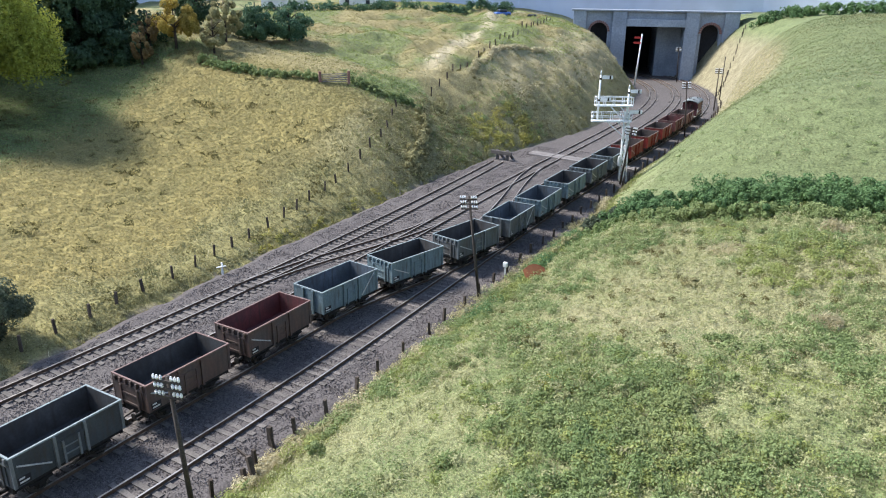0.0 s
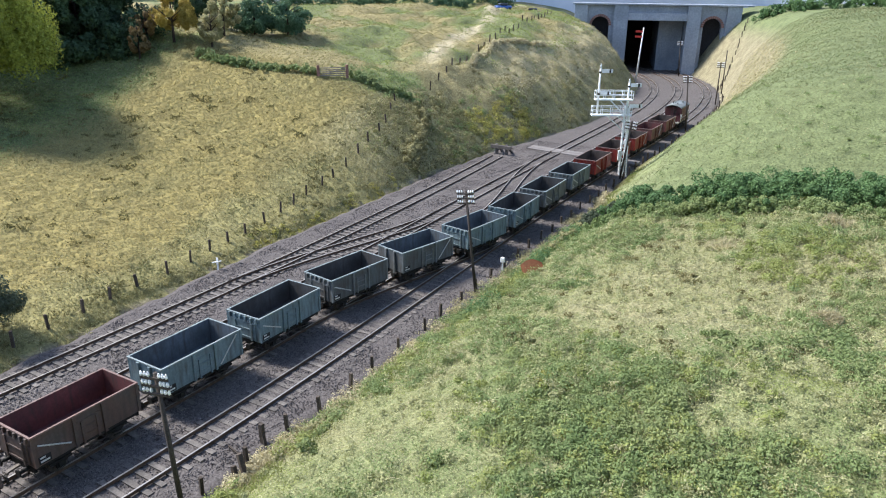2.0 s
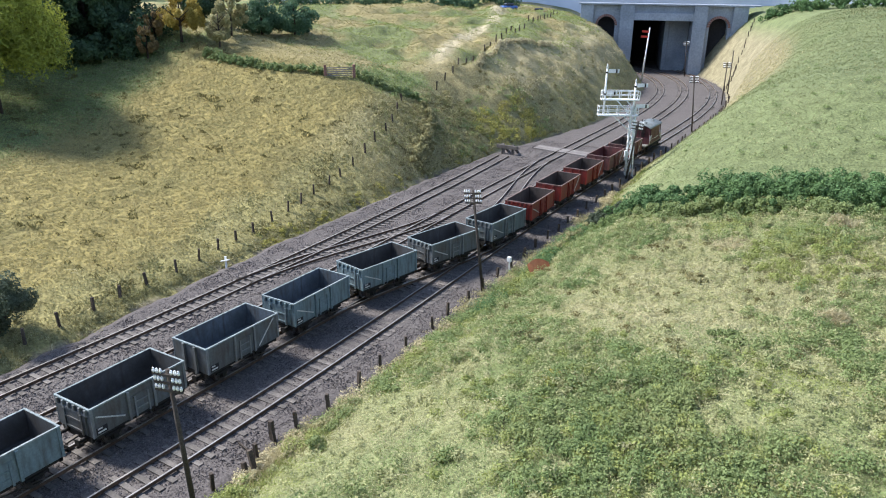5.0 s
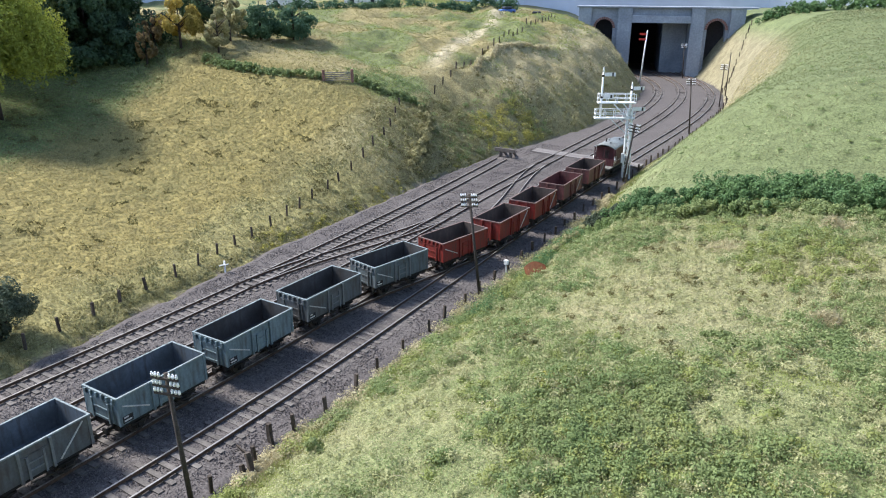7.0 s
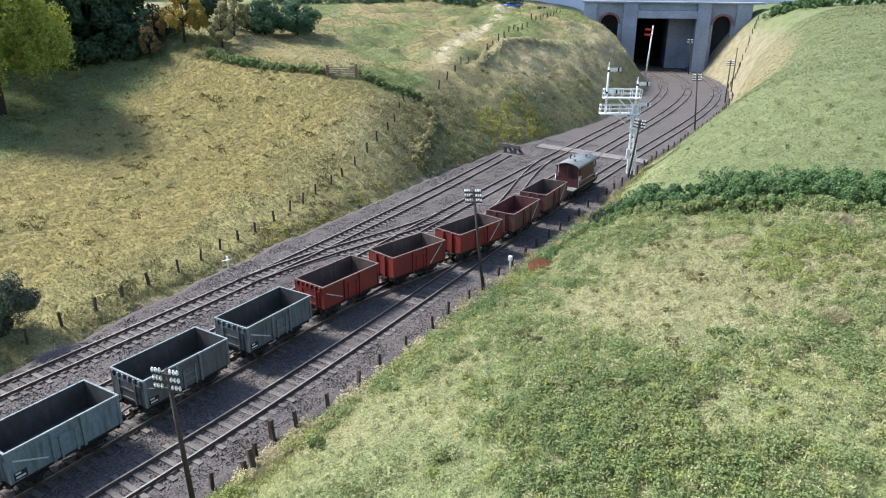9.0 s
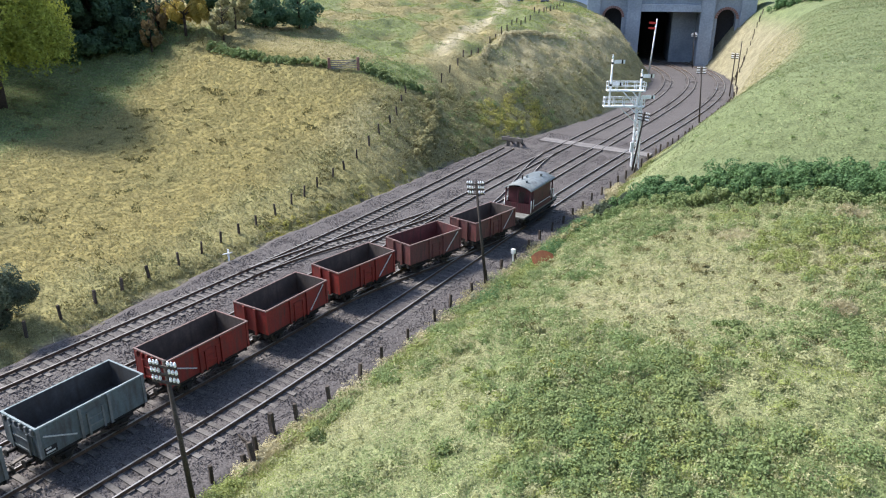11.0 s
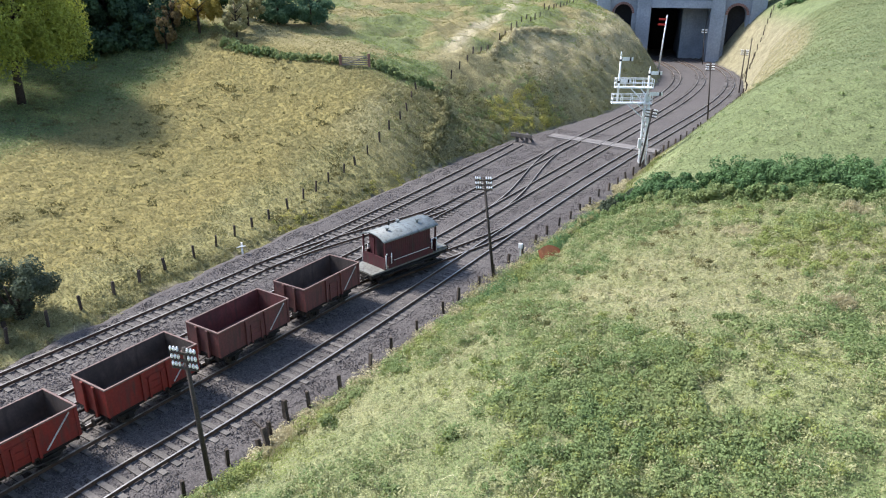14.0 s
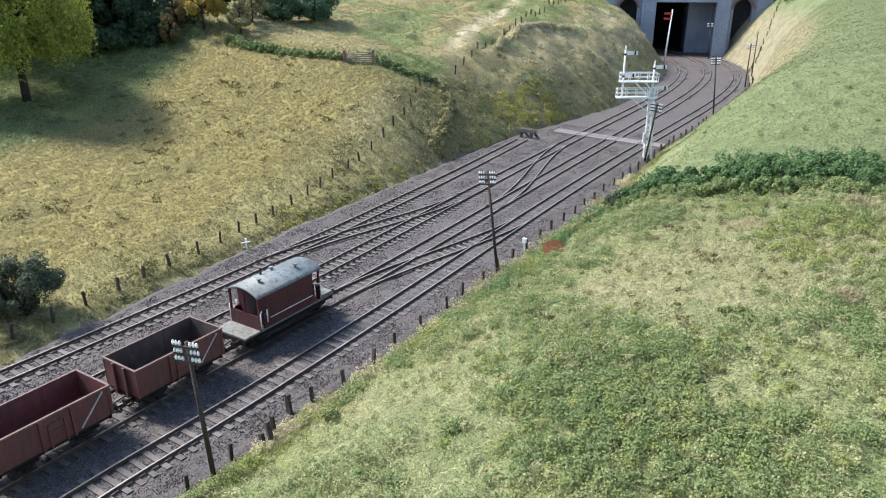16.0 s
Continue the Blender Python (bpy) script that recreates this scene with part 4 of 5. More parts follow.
            bm = bmesh.new()
            for x in (-8.0, 8.0):
                add_box(bm, x - 0.8, x + 0.8, y0 - 1.3, y0 - 0.6, FLOOR + 0.2, RIM - 5.6)
            for z in (FLOOR + 2.4, FLOOR + 8.8):
                add_box(bm, -7.0, 7.0, y0 - 1.1, y0 - 0.6, z - 0.5, z + 0.5)
            part("strap", bm, outer, ed)
        else:
            for x in (-5.5, 5.5):
                bm = bmesh.new()
                add_box(bm, x - 1.1, x + 1.1, min(y0, y0 + s * 1.5), max(y0, y0 + s * 1.5), FLOOR - 2, RIM - 0.95)
                part("end_stanchion", bm, rib, root)
    return root, running_gear(root, HALF_L, 18.0)


def brake_van():
    P_VAN = paint("maroon_van_paint", (0.088, 0.024, 0.030), (0.066, 0.023, 0.028))
    P_ROOF = paint("pale_grey_roof", (0.19, 0.215, 0.225), (0.15, 0.17, 0.175))
    P_DECK = paint("grey_platform", (0.20, 0.205, 0.19), (0.15, 0.15, 0.14))
    P_WALLS = paint("dim_van_inside", (0.05, 0.03, 0.03), (0.04, 0.025, 0.025))
    P_HAND = material("white_handrail", (0.75, 0.75, 0.73), 0.5, 0.05, 2.0, 10.0, 0.0, moving=True)
    root = thing("brake_van", at(0, 0, 0), "maroon goods brake van with pale arched roof and end platforms", "brake van")
    W, L, C, TOP = 15.0, 47.0, 32.0, 41.0
    def p(name, f, m=P_VAN, label="", parent=root):
        bm = bmesh.new()
        f(bm)
        return part(name, bm, m, parent, label)
    p("platform", lambda bm: add_box(bm, -W, W, -L, L, FLOOR, FLOOR + 1.4), P_DECK, "grey end platform deck")
    for s in (-1, 1):
        # planked sides of the cabin, kept apart by shallow grooves
        side = p("side", lambda bm: add_box(bm, min(s * (W - 1.5), s * (W - 0.8)), max(s * (W - 1.5), s * (W - 0.8)), -24, 24, FLOOR + 1.4, TOP), P_VAN)
        for i in range(20):
            y0 = -24 + 2.4 * i
            p("plank", lambda bm: add_box(bm, min(s * (W - 0.8), s * W), max(s * (W - 0.8), s * W), y0 + 0.08, y0 + 2.32, FLOOR + 1.4, TOP), P_VAN, "", side)
        # veranda half wall, posts, end wall
        vw = p("veranda_wall", lambda bm: add_box(bm, -W, W, min(s * (C - 0.5), s * (C - 1)), max(s * (C - 0.5), s * (C - 1)), FLOOR + 1.4, FLOOR + 12))
        for i in range(12):
            x0 = -W + 2.5 * i
            p("plank", lambda bm: add_box(bm, x0 + 0.08, x0 + 2.42, min(s * C, s * (C - 0.5)), max(s * C, s * (C - 0.5)), FLOOR + 1.4, FLOOR + 12.2), P_VAN, "", vw)
        for x in (-W + 0.7, W - 0.7, 0):
            p("veranda_post", lambda bm: add_box(bm, x - 0.7, x + 0.7, min(s * C, s * (C - 1.3)), max(s * C, s * (C - 1.3)), FLOOR + 12, TOP))
        p("cabin_end", lambda bm: add_box(bm, -W + 1.5, W - 1.5, min(s * 23, s * 24), max(s * 23, s * 24), FLOOR + 1.4, TOP), P_VAN)
        p("cabin_door", lambda bm: add_box(bm, -4, 4, min(s * 24, s * 24.5), max(s * 24, s * 24.5), FLOOR + 1.5, TOP - 5), P_WALLS)
        for sx in (-1, 1):
            x = sx * (W + 0.9)
            p("lower_side", lambda bm: add_box(bm, min(sx * W, sx * (W - 0.9)), max(sx * W, sx * (W - 0.9)), min(s * 24, s * (C - 4.5)), max(s * 24, s * (C - 4.5)), FLOOR + 1.4, FLOOR + 12))
            p("handrail", lambda bm: (add_tube(bm, (x, s * (C - 0.6), FLOOR + 3), (x, s * (C - 0.6), FLOOR + 15), 0.5, 0.5, 8),
                                      add_tube(bm, (x, s * (C - 0.6), FLOOR + 15), (x - sx * 1.2, s * (C - 3.0), FLOOR + 15.6), 0.5, 0.5, 8)), P_HAND, "white curved handrail")
            p("handrail", lambda bm: add_tube(bm, (x, s * 25.0, FLOOR + 6), (x, s * 25.0, FLOOR + 16), 0.5, 0.5, 8), P_HAND, "white handrail")
    for sx in (-1, 1):
        p("side_handrail", lambda bm: add_tube(bm, (sx * (W + 0.9), -22, FLOOR + 8.5), (sx * (W + 0.9), 22, FLOOR + 8.5), 0.32, 0.32, 6), P_HAND, "long white side rail")
        p("footboard", lambda bm: add_box(bm, min(sx * 13, sx * 17), max(sx * 13, sx * 17), -40, 40, 4.4, 5.2), M_BLACK)
        p("upper_step", lambda bm: add_box(bm, min(sx * 13, sx * 16.4), max(sx * 13, sx * 16.4), -36, 36, FLOOR - 3, FLOOR - 2.2), M_BLACK)
    def roof(bm):
        n, hw, hl = 14, W + 1.4, C + 1.6
        prof = [(-hw + 2 * hw * i / n) for i in range(n + 1)]
        z = lambda x: TOP + 5.0 * (1 - (x / hw) ** 2)
        rows = []
        for y in (-hl, hl):
            rows.append(([bm.verts.new((x, y, z(x))) for x in prof], [bm.verts.new((x, y, z(x) - 0.9)) for x in prof]))
        for i in range(n):
            for a, (r0, r1) in enumerate(((rows[0][0], rows[1][0]), (rows[0][1], rows[1][1]))):
                fc = bm.faces.new((r0[i], r0[i + 1], r1[i + 1], r1[i]))
                fc.smooth = True
            for t, u in rows:
                bm.faces.new((t[i], u[i], u[i + 1], t[i + 1]))
        for k in (0, n):
            bm.faces.new((rows[0][0][k], rows[1][0][k], rows[1][1][k], rows[0][1][k]))
    p("roof", roof, P_ROOF, "pale grey arched roof")
    for x, y in ((4, -19), (-5, 2), (6, 16)):
        p("roof_vent", lambda bm: (add_tube(bm, (x, y, TOP + 3.5), (x, y, TOP + 6.6), 1.1, 1.1, 10),
                                   add_tube(bm, (x, y, TOP + 6.6), (x, y, TOP + 7.4), 1.9, 1.6, 10)), P_ROOF)
    p("chimney", lambda bm: add_tube(bm, (-6, -8, TOP + 3.5), (-6, -8, TOP + 9.5), 0.9, 0.9, 10), M_BLACK, "dark stove chimney")
    p("platform_box", lambda bm: add_box(bm, -W + 1, W - 1, C + 1, L - 0.5, FLOOR + 1.4, FLOOR + 3.0), P_DECK)
    return root, running_gear(root, L, 30.0, 13.5)


DK = " on black running gear"
TRAIN = [
    (P_DUSK, I_DARK, True, False, "dark weathered blue-grey steel mineral wagon, empty"),
    (P_BROWN, I_DARK, True, False, "rusty brown steel mineral wagon with grey interior"),
    (P_BROWN, I_MAROON, True, False, "rusty brown steel mineral wagon with maroon interior"),
    (P_BLUE, I_BLUE, False, True, "clean light blue-grey steel mineral wagon, empty"),
    (P_BLUE, I_DARK, True, False, "light blue-grey mineral wagon with dark interior"),
    (P_SLATE, I_DARK, True, False, "weathered grey steel mineral wagon, empty"),
    (P_SLATE, I_BLUE, False, True, "weathered grey mineral wagon with ribbed end"),
    (P_BLUE, I_BLUE, True, False, "light blue-grey mineral wagon with flap end door"),
    (P_BLUE, I_DARK, True, False, "light blue-grey mineral wagon with dark interior"),
    (P_SLATE, I_DARK, True, False, "weathered grey steel mineral wagon, empty"),
    (P_GREY, I_DARK, True, False, "dark blue-grey steel mineral wagon, empty"),
    (P_RED, I_BROWN, True, False, "bright bauxite red mineral wagon with flap end door"),
    (P_RED, I_BROWN, False, True, "bright bauxite red mineral wagon with ribbed end"),
    (P_RED, I_BROWN, False, True, "bright bauxite red mineral wagon with ribbed end"),
    (P_MAROON, I_MAROON, False, True, "faded maroon mineral wagon with maroon interior"),
    (P_MAROON, I_BROWN, False, True, "brown bauxite mineral wagon with brown interior"),
]
FIRST, PITCH, SPEED = 103.0, 83.8, 74.85
VEHICLES = []
for _k, (_o, _i, _f, _s, _l) in enumerate(TRAIN):
    _r, _w = mineral_wagon(_o, _i, _f, _s, _l, panel=_o is not P_RED and _o is not P_MAROON)
    VEHICLES.append((_r, _w, FIRST + PITCH * (_k + 1), 18.0))
_r, _w = brake_van()
VEHICLES.append((_r, _w, FIRST + PITCH * 16 + 99.0, 30.0))


# ---- vegetation ----
def unit(a):
    return a / (np.linalg.norm(a, axis=-1, keepdims=True) + 1e-9)


def leaf_verts(P, size, rng, upright=0.0, thin=0.5, normal=None, loose=0.55):
    """One small triangle for each place; with normals the leaves lie like scales on their clump, upright blades stand up."""
    n = len(P)
    if normal is not None:
        nn = unit(normal + loose * rng.normal(size=(n, 3)))
        b = unit(np.cross(nn, rng.normal(size=(n, 3))))
        a = np.cross(nn, b)
    else:
        a = rng.normal(size=(n, 3))
        if upright:
            a = a * (1 - upright)
            a[:, 2] = np.abs(a[:, 2]) + upright
        a = unit(a)
        b = unit(np.cross(a, rng.normal(size=(n, 3))))
    s = (size * rng.uniform(0.6, 1.4, n))[:, None]
    v = np.stack([P - b * s * thin - a * s * 0.4, P + b * s * thin - a * s * 0.4, P + a * s * 1.1], 1)
    return v.reshape(-1, 3)


def leaf_mesh(name, V, m):
    return array_mesh(name, V, np.arange(len(V)).reshape(-1, 3), m)


def cover_stuff(name, P, size, m, label, upright=0.0, thin=0.5, seed=1, normal=None, loose=0.55):
    rng = np.random.default_rng(seed)
    me = leaf_mesh(name, leaf_verts(P, np.broadcast_to(size, len(P)).astype(float), rng, upright, thin, normal, loose), m)
    return tagged(new(name, me), label, "ground cover", kind="stuff")


def scatter(n, x0, x1, y0, y1, seed):
    r = np.random.default_rng(seed)
    # thicker towards the near end of the stretch
    y = y0 + (y1 - y0) * r.uniform(0, 1, n) ** 1.35
    return r.uniform(x0, x1, n), y, r


def ground_z(x, y):
    return height(x, y) + lumps(x, y)


def canopy(x, y, r):
    """Leaves stand at all depths of the ground cover, most of them near its top."""
    return height(x, y) + (lumps(x, y) + 0.9) * r.uniform(0, 1, len(x)) ** 0.45 - 0.5


def canopy_normal(x, y):
    h = 0.8
    z0 = ground_z(x, y)
    return unit(np.stack([(z0 - ground_z(x + h, y)) / h, (z0 - ground_z(x, y + h)) / h, np.ones(len(x))], -1))


def right_bank():
    x, y, r = scatter(1150000, -285, 420, 120, 760, 41)
    d = x - edge_right(y)
    keep = (d > 6) & (x < 60 + 0.62 * y)
    x, y, d = x[keep], y[keep], d[keep]
    n1, n2, n3 = wave_noise(x, y, 70, 21), wave_noise(x, y, 28, 22), wave_noise(x, y, 11, 11)
    dry = bank_dry(x, y) + r.normal(0, 0.26, len(x)) + 0.3 * smooth(40, 5, d)
    lush = wave_noise(x, y, 45, 43) + 0.5 * n3 + r.normal(0, 0.2, len(x)) - 0.45 * smooth(400, 270, y) * smooth(60, 160, d)
    P = np.stack([x, y, canopy(x, y, r)], -1)
    nrm = canopy_normal(x, y)
    size = 0.34 + 0.00058 * y
    kinds = (("hill_dry_grass", dry > 0.55, M_LEAF_PALE, "short pale dry grass on the bank"),
             ("hill_leafy_cover", (dry <= 0.55) & (lush > 0.42), M_LEAF_BRIGHT, "bright green leafy ground cover on the bank"),
             ("hill_green_cover", (dry <= 0.55) & (lush < -0.35), M_LEAF_BANK, "deep green leafy ground cover on the bank"),
             ("hill_grass", (dry <= 0.55) & (lush <= 0.42) & (lush >= -0.35), M_LEAF_GRASS, "short green grass on the bank"))
    for k, (name, w, m, label) in enumerate(kinds):
        cover_stuff(name, P[w], size[w], m, label, 0.0, 0.6, 50 + k, nrm[w], 0.5)
    x, y, r = scatter(270000, -290, 700, 740, 2100, 44)
    d = x - edge_right(y)
    keep = (d > 8) & (x < 0.62 * y)
    x, y, d = x[keep], y[keep], d[keep]
    dry = smooth(1250, 1600, y) * smooth(150, 90, d) + r.normal(0, 0.2, len(x)) + 0.25 * wave_noise(x, y, 70, 21)
    P = np.stack([x, y, canopy(x, y, r)], -1)
    w = dry > 0.5
    nrm = canopy_normal(x, y)
    cover_stuff("far_hill_grass", P[~w], 0.42 + 0.0005 * y[~w], M_LEAF_UPPER, "smooth green grass on the far bank", 0.0, 0.6, 60, nrm[~w], 0.38)
    cover_stuff("far_dry_grass", P[w], 0.6 + 0.0006 * y[w], M_LEAF_DRY, "pale dry grass on the cutting side", 0.0, 0.6, 61, nrm[w], 0.35)


right_bank()


def left_field():
    x, y, r = scatter(400000, -1250, -505, 200, 1000, 71)
    e = edge_left(y) - x
    keep = (e > 3) & (x > -140 - 1.9 * y) & (y + 0.10 * e + r.normal(0, 12, len(x)) < 940)
    x, y, e = x[keep], y[keep], e[keep]
    n1, n2 = wave_noise(x, y, 30, 72), wave_noise(x, y, 9, 73)
    P = np.stack([x, y, ground_z(x, y) + r.uniform(-0.3, 0.8, len(x))], -1)
    nrm = canopy_normal(x, y)
    tuft = (n2 + 0.5 * n1 + r.normal(0, 0.12, len(x))) > 0.86
    u = r.uniform(0, 1, len(x))
    verge = u < 0.75 * rough_verge(x, y, e)
    # leaves inside the painted shade strip, greener and darker than the pasture
    floor = ~verge & ~tuft & (u < 0.85 * wood_shade_cover(x, y))
    P[tuft, 2] += 1.2
    open_field = ~tuft & ~verge & ~floor
    cover_stuff("field_grass", P[open_field], 0.65 + 0.0006 * y[open_field], M_LEAF_FIELD, "short golden olive pasture grass", 0.0, 0.6, 74, nrm[open_field], 0.28)
    cover_stuff("wood_edge_grass", P[floor], 0.8 + 0.0006 * y[floor], M_LEAF_BANK, "green grass with tree shade put into its colour", 0.2, 0.5, 84)
    rough = verge & (wave_noise(P[:, 0], P[:, 1], 22, 26) > 0.4)
    verge &= ~rough
    cover_stuff("verge_weeds", P[rough], 1.1 + 0.0006 * y[rough], M_LEAF_SCRUB, "dull green weeds in the verge", 0.3, 0.5, 85)
    cover_stuff("field_tufts", P[tuft], 1.1 + 0.0006 * y[tuft], M_LEAF_TUFT, "small brown tufts in the pasture", 0.5, 0.5, 75)
    cover_stuff("verge_grass", P[verge], 0.9 + 0.0006 * y[verge], M_LEAF_SAGE, "rough olive and straw verge grass", 0.4, 0.35, 76)
    # hill and slope beyond the siding
    x, y, r = scatter(230000, -1500, -380, 700, 2250, 77)
    e = edge_left(y) - x
    soft = r.normal(0, 14, len(x))
    keep = (e > 4) & (y + 0.12 * e + soft > 800) & ((y + 0.10 * e + soft > 930) | (e + soft < 6 + 0.32 * (y - 560)))
    x, y, e = x[keep], y[keep], e[keep]
    n1, n2 = wave_noise(x, y, 60, 78), wave_noise(x, y, 22, 79)
    P = np.stack([x, y, ground_z(x, y) + r.uniform(0, 2.0, len(x))], -1)
    nrm = canopy_normal(x, y)
    k = n1 + 0.5 * n2 + r.normal(0, 0.25, len(x))
    k = np.where(e > 130, 1.2 * hill_green(x, y) - 0.4 + r.normal(0, 0.2, len(x)), k)
    low = smooth(120, 60, e) * smooth(1450, 1250, y)
    green = ((k > -0.1) & (r.uniform(0, 1, len(x)) < 0.2 + 0.75 * low)) | ((k > 0.45) & (e > 130))
    sage = ~green & (low > 0.3) & (k < -0.25)
    cover_stuff("slope_leaves", P[green & (k < 0.35)], 0.8 + 0.0006 * y[green & (k < 0.35)], M_LEAF_SAGE, "sage green scrub on the cutting slope", 0.2, 0.5, 80)
    cover_stuff("slope_yellow_leaves", P[green & (k >= 0.35)], 0.8 + 0.0006 * y[green & (k >= 0.35)], M_LEAF_BRIGHT, "yellow-green leafy scrub on the cutting slope", 0.2, 0.5, 81)
    cover_stuff("slope_dark_leaves", P[sage], 0.8 + 0.0006 * y[sage], M_LEAF_TUFT, "dark brown-green scrub on the slope", 0.2, 0.5, 82)
    rest = ~green & ~sage
    far = rest & (e > 150) & (np.abs(x + 690 + 0.30 * (y - 1150)) > 30)
    rest &= ~far
    cover_stuff("hilltop_grass", P[far], 0.8 + 0.0006 * y[far], M_LEAF_FIELD, "dull tan grass on the hilltop", 0.0, 0.55, 86, nrm[far], 0.4)
    cover_stuff("hill_straw", P[rest], 0.8 + 0.0006 * y[rest], M_LEAF_DRY, "pale straw grass over the hill", 0.0, 0.55, 83, nrm[rest], 0.35)


left_field()


def verges():
    """Longer dry blades along the ballast edges, and the yellow fringe."""
    r = np.random.default_rng(90)
    for name, n, fx, spread, m, label, seed in (
            ("cess_grass", 42000, lambda y: edge_right(y) + 6, 13.0, M_LEAF_DRY, "dry straw grass along the ballast edge", 91),
            ("cess_weeds", 16000, lambda y: edge_right(y) + 16, 8.0, M_LEAF_BRIGHT, "green weeds along the fence foot", 92),
            ("field_edge_grass", 22000, lambda y: edge_left(y) - 6, 9.0, M_LEAF_SAGE, "rough dry grass along the field edge", 93),
            ("field_edge_flowers", 9000, lambda y: edge_left(y) - 3, 6.0, M_LEAF_YELLOW, "yellow flowering fringe beside the ballast", 94)):
        y = 130 + 1300 * r.uniform(0, 1, n) ** 1.6
        keep = wave_noise(y, 0 * y, 24, seed) > -0.25
        if "flowers" in name:
            keep = (y > 520) & (wave_noise(y, 0 * y, 40, seed) > -0.4)
        y = y[keep]
        x = fx(y) + r.normal(0, spread, len(y)) * 0.6
        P = np.stack([x, y, height(x, y)], -1)
        cover_stuff(name, P, 1.7 if "grass" in name else 1.3, m, label, 0.75, 0.2 if "grass" in name else 0.5, seed)


verges()


def ballast_stones():
    r = np.random.default_rng(101)
    n = 130000
    y = 130 + 1050 * r.uniform(0, 1, n) ** 1.5
    L, R = edge_left(y), edge_right(y)
    x = L + (R - L) * r.uniform(-0.01, 1.02, n)
    keep = np.ones(n, bool)
    for f in (x_siding, x_left, x_mid, x_right):
        off = np.abs(x - f(y))
        keep &= ~((off > 7.3) & (off < 9.9))
        keep &= ~((off < 16.5) & (r.uniform(0, 1, n) < 0.55))
    x, y = x[keep], y[keep]
    s = r.uniform(0.3, 0.72, len(x))
    off = np.minimum(x - edge_left(y), edge_right(y) - x)
    z = -7.5 + 4.3 * smooth(0, 12, off) + 0.1 + packed(x, y)
    base = np.array([(1, 0, 0), (-0.5, 0.87, 0), (-0.5, -0.87, 0), (0, 0, 1.0), (0.1, 0.1, -0.8)])
    V = base[None] * s[:, None, None] * r.uniform(0.7, 1.3, (len(x), 5, 3))
    a = r.uniform(0, 6.28, len(x))
    c, q = np.cos(a)[:, None], np.sin(a)[:, None]
    V[..., 0], V[..., 1] = V[..., 0] * c - V[..., 1] * q, V[..., 0] * q + V[..., 1] * c
    V += np.stack([x, y, z], -1)[:, None]
    f = np.array([(0, 1, 3), (1, 2, 3), (2, 0, 3), (1, 0, 4), (2, 1, 4), (0, 2, 4)])
    F = (f[None] + 5 * np.arange(len(x))[:, None, None]).reshape(-1, 3)
    me = array_mesh("ballast_stones", V.reshape(-1, 3), F, M_STONE)
    tagged(new("ballast_stones", me), "loose grey-brown ballast stones", "ballast", kind="stuff")


ballast_stones()


def clump_points(n, radii, rng, blobs, flat=0.0, fine=1.0):
    """Places on the skin of many small blobs that together fill an uneven ellipsoid."""
    c = rng.normal(size=(blobs, 3))
    c /= np.linalg.norm(c, axis=1)[:, None]
    c *= rng.uniform(0.35, 0.95, (blobs, 1)) ** 0.6
    c[:, 2] = np.where(c[:, 2] < -flat, c[:, 2] * 0.5, c[:, 2])
    k = rng.integers(0, blobs, n)
    d = rng.normal(size=(n, 3))
    d /= np.linalg.norm(d, axis=1)[:, None]
    rad = fine * rng.uniform(0.16, 0.34, blobs)[k][:, None] * rng.uniform(0.75, 1.08, (n, 1))
    return (c[k] + d * rad) * np.array(radii), unit(d + 0.6 * unit(c[k]))


def bush(name, x, y, radii, n, size, m, label, category="bush", seed=1, z=None, blobs=26, twigs=True, group=""):
    rng = np.random.default_rng(seed)
    root = thing(name, at(x, y, float(height(x, y)) if z is None else z), label, category, group)
    P, nrm = clump_points(n, radii, rng, blobs, 0.1)
    P[:, 2] += radii[2] * 0.72
    ob = new("foliage", leaf_mesh("foliage", leaf_verts(P, np.full(n, size), rng, 0, 0.6, nrm), m))
    ob.parent = root
    if twigs:
        bm = bmesh.new()
        for k in range(6):
            a = rng.uniform(0, 6.28)
            add_tube(bm, (0, 0, -2), (radii[0] * 0.5 * math.cos(a), radii[1] * 0.5 * math.sin(a), radii[2] * rng.uniform(0.8, 1.3)), 0.06 * radii[2], 0.02 * radii[2], 5)
        part("stem", bm, M_BARK, root)
    return root


